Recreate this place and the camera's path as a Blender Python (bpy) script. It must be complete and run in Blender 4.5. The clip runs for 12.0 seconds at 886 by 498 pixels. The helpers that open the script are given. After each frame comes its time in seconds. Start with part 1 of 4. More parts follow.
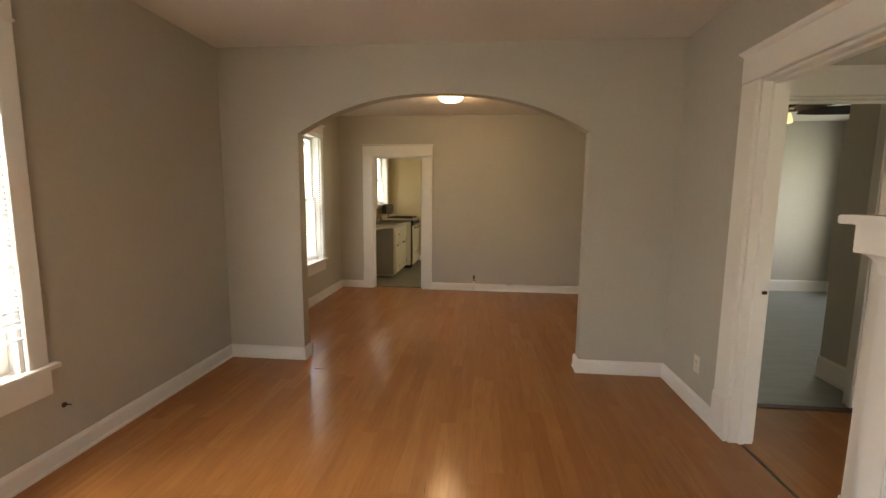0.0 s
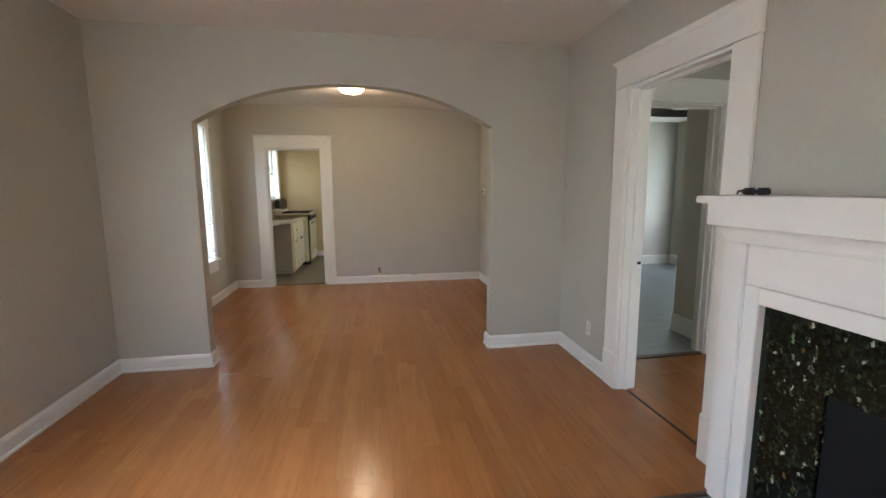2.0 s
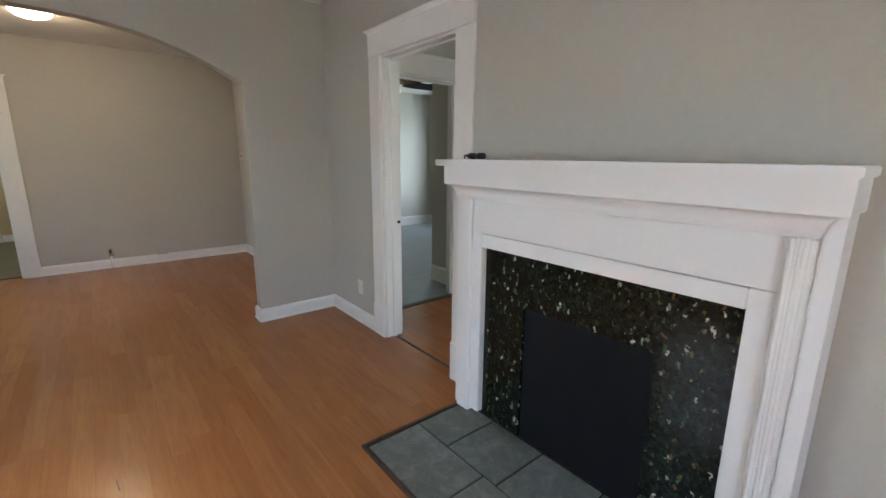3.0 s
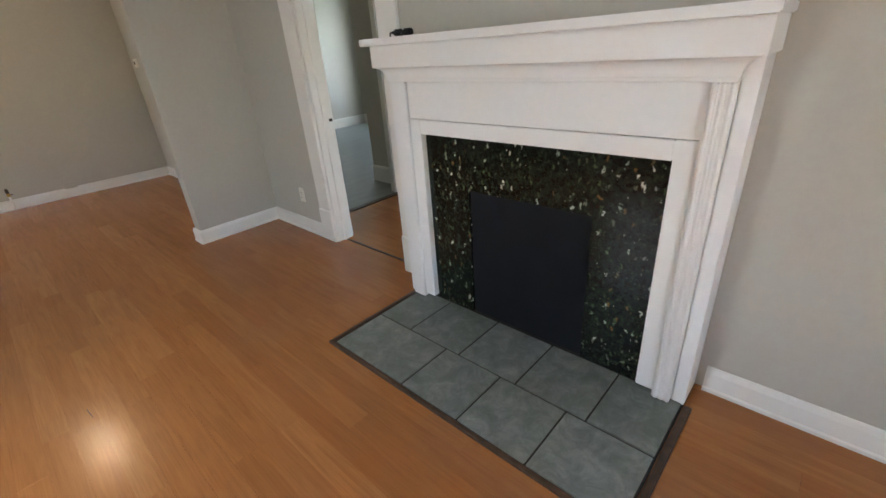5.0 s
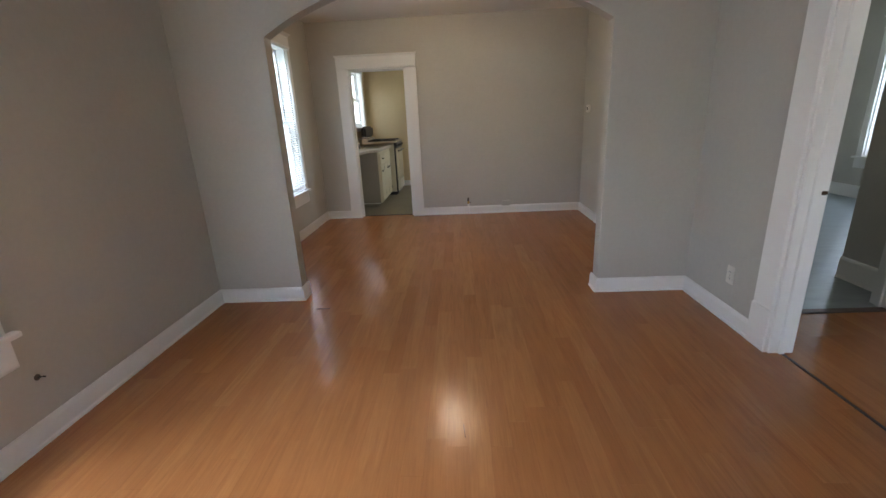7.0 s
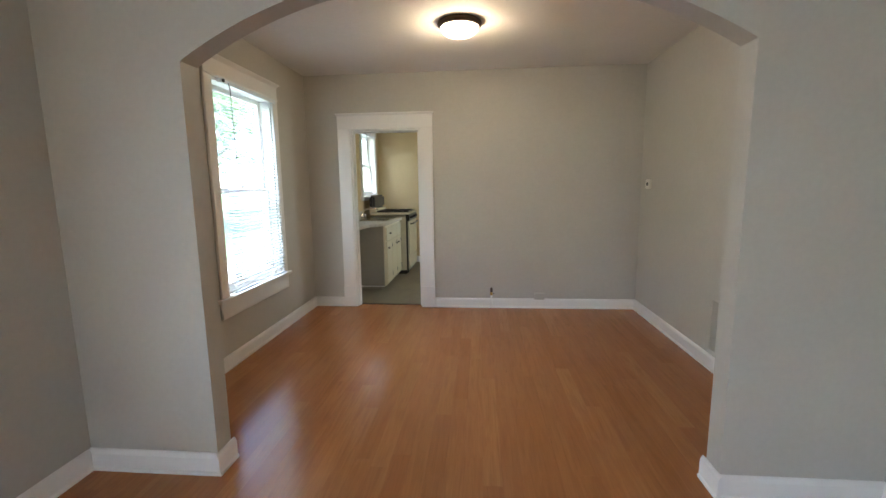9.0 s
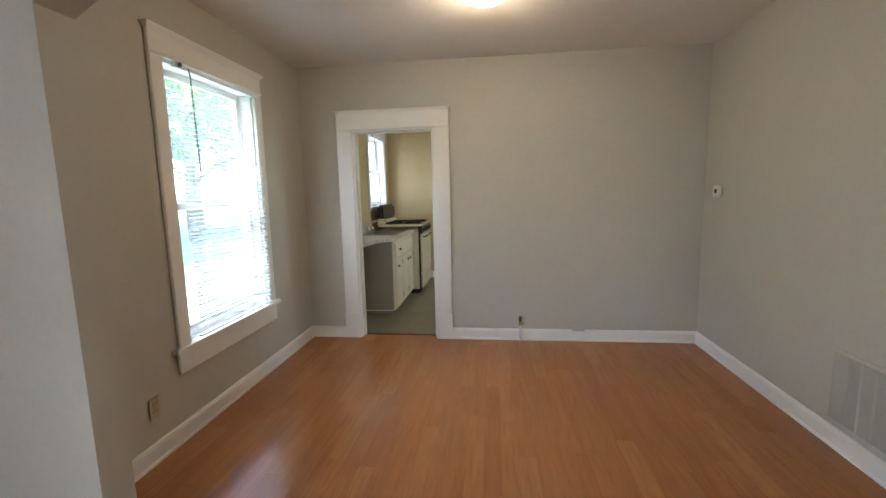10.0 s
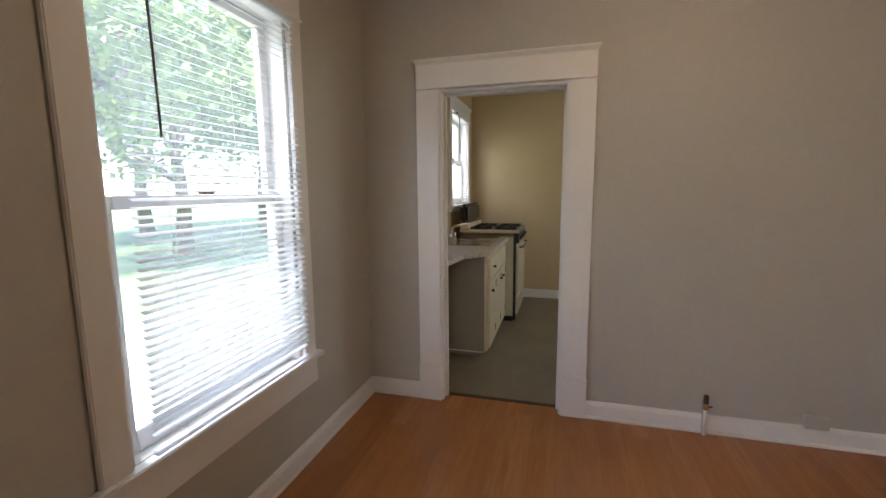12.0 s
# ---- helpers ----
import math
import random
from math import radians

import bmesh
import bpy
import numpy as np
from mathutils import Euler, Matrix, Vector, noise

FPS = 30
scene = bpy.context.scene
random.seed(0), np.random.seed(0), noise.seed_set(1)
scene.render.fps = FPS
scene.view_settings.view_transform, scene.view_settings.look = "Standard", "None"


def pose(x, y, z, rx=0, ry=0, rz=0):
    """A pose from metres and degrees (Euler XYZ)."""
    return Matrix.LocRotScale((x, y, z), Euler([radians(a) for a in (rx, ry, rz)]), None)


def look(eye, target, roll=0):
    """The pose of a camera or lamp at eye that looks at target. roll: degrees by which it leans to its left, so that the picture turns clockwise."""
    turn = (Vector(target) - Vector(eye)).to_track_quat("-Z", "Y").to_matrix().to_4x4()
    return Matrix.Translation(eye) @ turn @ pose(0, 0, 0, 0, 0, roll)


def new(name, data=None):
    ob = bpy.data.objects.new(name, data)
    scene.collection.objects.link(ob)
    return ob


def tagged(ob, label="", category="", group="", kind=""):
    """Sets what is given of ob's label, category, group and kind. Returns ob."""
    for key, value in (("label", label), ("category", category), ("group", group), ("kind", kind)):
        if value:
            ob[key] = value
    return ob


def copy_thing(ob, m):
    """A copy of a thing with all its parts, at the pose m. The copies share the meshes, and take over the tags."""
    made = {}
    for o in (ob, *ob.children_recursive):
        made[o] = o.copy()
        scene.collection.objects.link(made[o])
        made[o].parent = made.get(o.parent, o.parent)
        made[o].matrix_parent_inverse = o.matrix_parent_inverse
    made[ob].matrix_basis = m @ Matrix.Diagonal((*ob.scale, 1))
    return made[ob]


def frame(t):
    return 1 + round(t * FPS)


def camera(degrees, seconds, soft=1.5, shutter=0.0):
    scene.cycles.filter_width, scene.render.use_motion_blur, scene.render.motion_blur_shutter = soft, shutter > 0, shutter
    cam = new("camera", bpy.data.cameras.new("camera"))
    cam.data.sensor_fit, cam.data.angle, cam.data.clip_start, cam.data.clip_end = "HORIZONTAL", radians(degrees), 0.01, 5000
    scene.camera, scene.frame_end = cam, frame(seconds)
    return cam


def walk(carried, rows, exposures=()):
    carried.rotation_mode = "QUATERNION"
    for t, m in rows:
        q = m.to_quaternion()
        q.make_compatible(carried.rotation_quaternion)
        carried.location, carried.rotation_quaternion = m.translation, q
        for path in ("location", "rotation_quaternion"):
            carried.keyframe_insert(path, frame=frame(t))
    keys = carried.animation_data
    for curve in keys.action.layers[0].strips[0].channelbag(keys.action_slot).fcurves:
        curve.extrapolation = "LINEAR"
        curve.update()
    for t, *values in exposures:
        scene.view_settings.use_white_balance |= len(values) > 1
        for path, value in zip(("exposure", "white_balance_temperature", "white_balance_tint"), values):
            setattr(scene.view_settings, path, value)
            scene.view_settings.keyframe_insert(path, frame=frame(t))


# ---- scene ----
cam = camera(92.4, 12.0)
PATH = [
    (0, (0.329, 0.169, 1.398), (0.145, 2.145, 1.153), 0.6),
    (0.5, (0.164, 0.253, 1.389), (0.07, 2.236, 1.147), -1.4),
    (1, (0.101, 0.254, 1.385), (0.153, 2.236, 1.124), -0.3),
    (1.5, (0.124, 0.126, 1.37), (0.354, 2.094, 1.097), 0.5),
    (2, (0.123, 0.063, 1.382), (0.449, 2.017, 1.107), -0.3),
    (2.5, (0.126, 0.059, 1.402), (0.879, 1.891, 1.126), 1.8),
    (3, (0.162, -0.01, 1.365), (1.398, 1.504, 0.941), 0.5),
    (3.2, (0.213, -0.008, 1.357), (1.57, 1.348, 0.793), 0.9),
    (4.8, (0.145, -0.041, 1.309), (1.587, 1.037, 0.438), -4.2),
    (5, (0.165, -0.024, 1.309), (1.463, 1.228, 0.443), -4.3),
    (5.5, (0.137, -0.007, 1.311), (0.878, 1.632, 0.437), -2.3),
    (6, (0.079, 0.024, 1.302), (0.201, 1.816, 0.421), -1.7),
    (6.5, (0.069, 0.228, 1.32), (0.04, 2.068, 0.536), -1.8),
    (7, (0.093, 0.487, 1.329), (0.006, 2.396, 0.738), -2.7),
    (7.5, (0.129, 0.78, 1.349), (-0.031, 2.743, 1.002), -2.5),
    (7.7, (0.108, 0.899, 1.368), (-0.059, 2.864, 1.035), -1.8),
    (9.5, (0.063, 2.158, 1.352), (-0.117, 4.131, 1.078), -0.5),
    (10, (-0.026, 2.542, 1.397), (-0.264, 4.51, 1.131), -1.3),
    (10.5, (-0.129, 2.882, 1.395), (-0.451, 4.838, 1.129), -2.1),
    (11, (-0.287, 3.21, 1.397), (-0.753, 5.138, 1.14), -1.0),
    (11.5, (-0.469, 3.552, 1.394), (-0.974, 5.472, 1.158), -1.3),
    (12, (-0.598, 3.886, 1.37), (-1.126, 5.796, 1.102), -0.5),
]
EXPOSURES = [(0.0, 3.1, 8400, 16), (0.5, 3.52, 7300, 13), (1.0, 3.52, 6800, 13), (1.5, 3.48, 6400, 13), (2.5, 3.4, 6100, 12), (3.2, 3.3, 5900, 11), (5.0, 3.38, 6300, 11), (6.0, 3.45, 6000, 13), (6.5, 3.28, 5950, 14), (7.0, 3.18, 5850, 14), (7.5, 3.65, 5800, 10), (9.5, 3.6, 5750, 9), (10.0, 3.66, 5720, 10), (10.5, 3.54, 5700, 11), (12.0, 3.02, 6200, 20)]
walk(cam, [(t, look(eye, target, roll)) for t, eye, target, roll in PATH], EXPOSURES)
LAMP_W, LAMP_GLOW = 1.3, 1.3
DAY_L, DAY_S, DAY_H, DAY_B, DAY_K, DAY_E = 3.4, 0.6, 1.6, 2.2, 0.4, 0.9
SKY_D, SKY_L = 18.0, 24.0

# ---- world, sun, exposure ----
world = bpy.data.worlds.new("world")
scene.world = world
world.use_nodes = True
wn = world.node_tree
sky = wn.nodes.new("ShaderNodeTexSky")
sky.sky_type, sky.sun_disc = "NISHITA", False
sky.sun_elevation, sky.sun_rotation = radians(48), radians(170)
wn.nodes["Background"].inputs["Strength"].default_value = 0.15
wn.links.new(sky.outputs["Color"], wn.nodes["Background"].inputs["Color"])
sun = new("sun", bpy.data.lights.new("sun", "SUN"))
sun.data.energy, sun.data.angle, sun.data.color = 4.0, radians(3), (1, 0.96, 0.9)
sun.matrix_world = look((1.5, -9, 10), (0, 0, 0))


def bulb(name, x, y, z, watts, radius, color):
    ob = new(name, bpy.data.lights.new(name, "POINT"))
    ob.location = (x, y, z)
    ob.data.energy, ob.data.shadow_soft_size, ob.data.color = watts, radius, color
    return ob


bulb("ceiling_light_bulb", -0.065, 5.14, 2.425, LAMP_W, 0.05, (1.0, 0.72, 0.42))


def window_light(name, x, y, z, width, height, turn, watts, color):
    """Daylight in a window's opening, just inside the sash."""
    ob = new(name, bpy.data.lights.new(name, "AREA"))
    ob.data.shape, ob.data.size, ob.data.size_y = "RECTANGLE", width, height
    ob.data.energy, ob.data.color = watts, color
    ob.matrix_world = pose(x, y, z, 90, 0, turn)


window_light("living_window_daylight", -1.862, 1.465, 1.36, 0.82, 1.52, -90, DAY_L, (0.90, 0.96, 1.0))


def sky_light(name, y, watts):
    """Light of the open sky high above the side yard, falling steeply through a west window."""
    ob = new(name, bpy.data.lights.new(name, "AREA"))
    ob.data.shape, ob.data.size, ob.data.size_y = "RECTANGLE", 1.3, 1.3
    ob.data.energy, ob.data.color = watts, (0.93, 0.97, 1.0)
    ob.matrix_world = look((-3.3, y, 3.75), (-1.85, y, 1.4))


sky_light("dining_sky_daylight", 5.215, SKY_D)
sky_light("living_sky_daylight", 1.465, SKY_L)
window_light("bedroom_window_daylight", 5.635, 6.125, 1.38, 0.80, 1.45, 90, DAY_B, (0.86, 0.95, 1.0))
window_light("kitchen_window_daylight", -1.757, 8.67, 1.71, 0.70, 0.90, -90, DAY_K, (1.0, 0.95, 0.84))
window_light("kitchen_side_daylight", 0.937, 8.1, 1.36, 0.80, 1.50, 90, DAY_E, (1.0, 0.94, 0.82))
window_light("front_window_daylight", 0.0, -2.337, 1.36, 0.80, 1.50, 0, DAY_S, (0.95, 0.98, 1.0))
window_light("hall_window_daylight", 2.6, -2.337, 1.36, 0.80, 1.50, 0, DAY_H, (0.90, 0.97, 1.0))
bulb("fan_light_bulb", 2.99, 4.43, 2.06, 0.3, 0.04, (1.0, 0.75, 0.45))


# ---- materials ----
class Mat:
    """A node material with a Principled shader and a few short cuts."""

    def __init__(self, name, rough=0.5, metal=0.0, spec=0.5):
        self.m = bpy.data.materials.new(name)
        self.m.use_nodes = True
        self.t = self.m.node_tree
        self.b = self.t.nodes["Principled BSDF"]
        self.b.inputs["Roughness"].default_value = rough
        self.b.inputs["Metallic"].default_value = metal
        self.b.inputs["Specular IOR Level"].default_value = spec

    def node(self, kind, **props):
        n = self.t.nodes.new("ShaderNode" + kind)
        for k, v in props.items():
            if k == "operation":
                n.operation = v
            elif k == "blend":
                n.data_type, n.blend_type = "RGBA", v
            else:
                n.inputs[k.replace("_", " ")].default_value = v
        return n

    def link(self, a, b):
        self.t.links.new(a, b)

    def coords(self, sx=1, sy=1, sz=1, jitter=False):
        geo = self.node("NewGeometry")
        mp = self.node("Mapping")
        mp.inputs["Scale"].default_value = (sx, sy, sz)
        self.link(geo.outputs["Position"], mp.inputs["Vector"])
        if jitter:
            info = self.node("ObjectInfo")
            mul = self.node("Math", operation="MULTIPLY")
            mul.inputs[1].default_value = 37.0
            self.link(info.outputs["Random"], mul.inputs[0])
            comb = self.node("CombineXYZ")
            self.link(mul.outputs[0], comb.inputs["X"])
            self.link(mul.outputs[0], comb.inputs["Z"])
            self.link(comb.outputs[0], mp.inputs["Location"])
        return mp.outputs[0]

    def noise(self, vec, scale, detail=4, rough=0.55, dist=0.0):
        n = self.node("TexNoise", Scale=scale, Detail=detail, Roughness=rough, Distortion=dist)
        self.link(vec, n.inputs["Vector"])
        return n.outputs["Fac"]

    def ramp(self, fac, *stops):
        r = self.node("ValToRGB")
        while len(r.color_ramp.elements) < len(stops):
            r.color_ramp.elements.new(0.5)
        for e, (p, c) in zip(r.color_ramp.elements, stops):
            e.position, e.color = p, (*c, 1)
        self.link(fac, r.inputs["Fac"])
        return r.outputs["Color"]

    def mix(self, fac, a, b, blend="MIX"):
        n = self.node("Mix", blend=blend)
        for sock, v in ((n.inputs[0], fac), (n.inputs[6], a), (n.inputs[7], b)):
            if isinstance(v, bpy.types.NodeSocket):
                self.link(v, sock)
            elif isinstance(v, tuple):
                sock.default_value = (*v, 1)
            else:
                sock.default_value = v
        return n.outputs[2]

    def colour(self, sock):
        self.link(sock, self.b.inputs["Base Color"])

    def rough(self, fac, lo, hi):
        n = self.node("MapRange")
        n.inputs["To Min"].default_value, n.inputs["To Max"].default_value = lo, hi
        self.link(fac, n.inputs["Value"])
        self.link(n.outputs[0], self.b.inputs["Roughness"])

    def bump(self, fac, strength=0.2, dist=0.002):
        n = self.node("Bump")
        n.inputs["Strength"].default_value, n.inputs["Distance"].default_value = strength, dist
        self.link(fac, n.inputs["Height"])
        if self.b.inputs["Normal"].is_linked:
            self.link(self.b.inputs["Normal"].links[0].from_socket, n.inputs["Normal"])
        self.link(n.outputs[0], self.b.inputs["Normal"])


def scaled(c, k):
    return tuple(min(1, v * k) for v in c)


def paint(name, c, rough=0.6, vary=0.06, stipple=0.25, dirt=None):
    """Rolled wall paint or brushed trim paint: soft mottling and a fine stipple."""
    m = Mat(name, rough, spec=0.35)
    v = m.coords()
    big = m.noise(v, 1.3, 5, 0.6)
    col = m.ramp(big, (0.3, scaled(c, 1 - vary)), (0.7, scaled(c, 1 + vary)))
    fine = m.noise(v, 38, 3)
    col = m.mix(0.35, col, m.ramp(fine, (0.35, scaled(c, 1 - vary)), (0.65, scaled(c, 1 + vary))))
    if dirt:
        spots = m.noise(v, 9, 6, 0.75, 0.6)
        mask = m.ramp(spots, (0.66, (0, 0, 0)), (0.85, (0.3, 0.3, 0.3)))
        col = m.mix(mask, col, dirt)
    m.colour(col)
    m.rough(big, rough - 0.08, rough + 0.08)
    m.bump(m.noise(v, 160, 3), stipple, 0.0012)
    m.bump(m.noise(v, 6, 3), stipple * 0.5, 0.006)
    return m.m


WALL = paint("greige wall paint", (0.497, 0.477, 0.422), 0.55, 0.05, 0.45)
CEIL = paint("ceiling paint", (0.72, 0.69, 0.65), 0.75, 0.05, 0.6)
# kitchen walls: warm lamp light is put into the paint as yellow
KITCHEN = paint("warm-lit kitchen wall tint", (0.60, 0.465, 0.26), 0.5, 0.05, 0.3)
TRIM = paint("white gloss trim paint", (0.80, 0.785, 0.75), 0.40, 0.025, 0.06, (0.62, 0.58, 0.50))
MANTEL = paint("white mantel paint", (0.83, 0.825, 0.82), 0.40, 0.02, 0.07, (0.66, 0.63, 0.58))
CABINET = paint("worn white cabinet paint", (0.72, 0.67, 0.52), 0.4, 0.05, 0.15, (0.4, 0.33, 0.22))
# one even grey, darker than the fronts, for end panel and toe kick
CABSIDE = paint("darker grey cabinet end", (0.30, 0.285, 0.24), 0.55, 0.05, 0.2)


def plain(name, c, rough=0.5, metal=0.0, vary=0.12, scale=20, bump=0.1, spec=0.5):
    m = Mat(name, rough, metal, spec)
    v = m.coords()
    n = m.noise(v, scale, 4)
    m.colour(m.ramp(n, (0.3, scaled(c, 1 - vary)), (0.7, scaled(c, 1 + vary))))
    m.rough(n, max(0.02, rough - 0.07), rough + 0.07)
    if bump:
        m.bump(m.noise(v, scale * 6, 3), bump, 0.001)
    return m.m


BLACK = plain("black enamel", (0.012, 0.012, 0.013), 0.38)
BLADE = plain("matt black fan blade", (0.012, 0.012, 0.012), 0.75, 0, 0.2, 20, 0.1, 0.2)
DARK_METAL = plain("dark oil-rubbed bronze", (0.075, 0.048, 0.03), 0.4, 0.8)
STEEL = plain("brushed stainless steel", (0.55, 0.55, 0.54), 0.19, 1.0, 0.08, 60)
CHROME = plain("chrome", (0.75, 0.75, 0.75), 0.12, 1.0, 0.04)
BRASS = plain("aged brass", (0.45, 0.30, 0.10), 0.40, 1.0)
RUST = plain("worn iron pipe", (0.10, 0.075, 0.06), 0.65, 0.5, 0.3, 40)
TANPLATE = plain("tan painted plate", (0.50, 0.42, 0.27), 0.5, 0, 0.05)
PLASTIC = plain("ivory plastic", (0.74, 0.71, 0.63), 0.4, 0, 0.03)


def vinyl_slat():
    """Thin white vinyl that lets some daylight through."""
    m = Mat("white blind vinyl", 0.4)
    m.colour(m.ramp(m.noise(m.coords(), 20, 3), (0.3, (0.80, 0.81, 0.82)), (0.7, (0.85, 0.86, 0.87))))
    glow = m.node("BsdfTranslucent")
    glow.inputs["Color"].default_value = (0.85, 0.88, 0.92, 1)
    both = m.node("MixShader")
    both.inputs[0].default_value = 0.35
    m.link(m.b.outputs[0], both.inputs[1])
    m.link(glow.outputs[0], both.inputs[2])
    m.link(both.outputs[0], m.t.nodes["Material Output"].inputs["Surface"])
    return m.m


SLAT = vinyl_slat()
ENAMEL = plain("cream stove enamel", (0.76, 0.71, 0.56), 0.19, 0, 0.04)
FIREBLACK = plain("matt black fireplace panel", (0.009, 0.010, 0.013), 0.6, 0, 0.2, 8, 0.1, 0.15)
DARKWOOD = plain("dark stained edging wood", (0.075, 0.042, 0.025), 0.5, 0, 0.35, 30, 0.3)
GROUT = plain("dark grout", (0.028, 0.028, 0.027), 0.85, 0, 0.2, 60, 0.3)
SUBFLOOR = plain("dark floor joint", (0.13, 0.055, 0.02), 0.7, 0, 0.2, 30)
CABLE = plain("grey plastic wand", (0.10, 0.09, 0.08), 0.4)
COUNTER = plain("worn laminate countertop", (0.50, 0.46, 0.40), 0.4, 0, 0.22, 25)
FABRIC = plain("dark navy and grey glove fabric", (0.03, 0.028, 0.035), 0.8, 0, 0.5, 90, 0.4)
CONCRETE = plain("pale concrete", (0.42, 0.41, 0.38), 0.85, 0, 0.1, 3, 0.3)
BARK = plain("bark", (0.10, 0.075, 0.05), 0.9, 0, 0.35, 12, 0.8)
GRASS = plain("lawn", (0.10, 0.16, 0.05), 0.9, 0, 0.4, 2.5, 0.5)
SLOT = plain("dark slot", (0.02, 0.02, 0.02), 0.8)


def laminate(name, light, mid, dark):
    """Orange oak laminate: each strip its own tone, fine pores, cathedral figure, semi-gloss."""
    m = Mat(name, 0.3, spec=0.5)
    info = m.node("ObjectInfo")
    tone = m.ramp(info.outputs["Random"], (0.0, dark), (0.3, mid), (0.62, mid), (1.0, light))
    v = m.coords(1.0, 0.075, 1.0, jitter=True)
    fig = m.noise(v, 26, 5, 0.6, 1.2)
    col = m.mix(m.ramp(fig, (0.42, (0, 0, 0)), (0.72, (0.55, 0.55, 0.55))), tone, scaled(dark, 0.72))
    v2 = m.coords(1.0, 0.02, 1.0, jitter=True)
    pores = m.noise(v2, 260, 3)
    col = m.mix(m.ramp(pores, (0.45, (0, 0, 0)), (0.75, (0.35, 0.35, 0.35))), col, scaled(dark, 0.6))
    wear = m.noise(m.coords(), 1.6, 5, 0.65)
    col = m.mix(m.ramp(wear, (0.4, (0, 0, 0)), (0.75, (0.22, 0.22, 0.22))), col, scaled(light, 1.05))
    m.colour(col)
    m.rough(wear, 0.16, 0.25)
    m.bump(pores, 0.06, 0.0005)
    m.bump(m.noise(m.coords(), 14, 2), 0.12, 0.0015)
    return m.m


OAK = laminate("orange oak laminate", (0.445, 0.190, 0.064), (0.392, 0.158, 0.050), (0.350, 0.136, 0.041))


def granite():
    """Polished black-green granite with pale and rusty mineral flakes."""
    m = Mat("black speckled granite", 0.12, spec=0.3)
    v = m.coords()
    col = m.ramp(m.noise(v, 48, 5, 0.7, 0.3), (0.35, (0.004, 0.006, 0.005)), (0.55, (0.010, 0.014, 0.010)), (0.72, (0.038, 0.048, 0.030)))
    for scale, cut, turn, flat in ((38.0, 0.86, 0.9, 0.6), (54.0, 0.83, -0.9, 0.55), (85.0, 0.82, 1.5, 0.6)):
        warp = m.node("Mapping")
        warp.inputs["Scale"].default_value = (1.0, 1.0, flat)
        warp.inputs["Rotation"].default_value = (turn, 0, 0)
        m.link(v, warp.inputs["Vector"])
        push = m.node("TexNoise", Scale=scale * 1.5, Detail=3.0)
        m.link(v, push.inputs["Vector"])
        off = m.node("VectorMath", operation="MULTIPLY_ADD")
        off.inputs[1].default_value = (1.5 / scale, 1.5 / scale, 1.5 / scale)
        m.link(push.outputs["Color"], off.inputs[0])
        m.link(warp.outputs[0], off.inputs[2])
        cells = m.node("TexVoronoi", Scale=scale, Randomness=1.0)
        m.link(off.outputs[0], cells.inputs["Vector"])
        near = m.ramp(cells.outputs["Distance"], (0.20, (1, 1, 1)), (0.34, (0, 0, 0)))
        sep = m.node("SeparateColor")
        m.link(cells.outputs["Color"], sep.inputs["Color"])
        pick = m.ramp(sep.outputs[0], (cut, (0, 0, 0)), (cut + 0.05, (1, 1, 1)))
        tint = m.ramp(sep.outputs[1], (0.0, (0.42, 0.48, 0.38)), (0.25, (0.06, 0.09, 0.04)), (0.5, (0.035, 0.055, 0.03)), (0.66, (0.16, 0.08, 0.025)), (0.78, (0.06, 0.075, 0.05)), (1.0, (0.66, 0.67, 0.58)))
        col = m.mix(m.mix(1.0, near, pick, "MULTIPLY"), col, tint)
    m.colour(col)
    return m.m


GRANITE = granite()


def slate():
    """Glazed slate-grey tile, cloudy and a little different from piece to piece."""
    m = Mat("slate grey tile", 0.35)
    info = m.node("ObjectInfo")
    v = m.coords(jitter=True)
    n = m.noise(v, 11, 8, 0.78, 0.5)
    col = m.ramp(n, (0.28, (0.105, 0.127, 0.121)), (0.50, (0.180, 0.208, 0.196)), (0.66, (0.27, 0.30, 0.285)), (0.78, (0.40, 0.43, 0.41)))
    tone = m.ramp(info.outputs["Random"], (0.0, (0.82, 0.84, 0.83)), (1.0, (1.12, 1.1, 1.12)))
    m.colour(m.mix(1.0, col, tone, "MULTIPLY"))
    m.rough(n, 0.32, 0.5)
    m.bump(n, 0.25, 0.004)
    return m.m


SLATE = slate()


def sheet_floor(name, a, b, rough, sx, sy):
    m = Mat(name, rough)
    n = m.noise(m.coords(sx, sy, 1), 6, 6, 0.65, 0.3)
    m.colour(m.ramp(n, (0.3, a), (0.7, b)))
    m.rough(n, rough - 0.08, rough + 0.1)
    m.bump(m.noise(m.coords(), 40, 3), 0.15, 0.002)
    return m.m


VINYL = sheet_floor("grey green kitchen vinyl", (0.20, 0.18, 0.125), (0.29, 0.26, 0.185), 0.42, 1, 0.5)
GREYPLANK = sheet_floor("blue grey floor covering", (0.17, 0.19, 0.185), (0.26, 0.285, 0.28), 0.36, 0.4, 2.0)


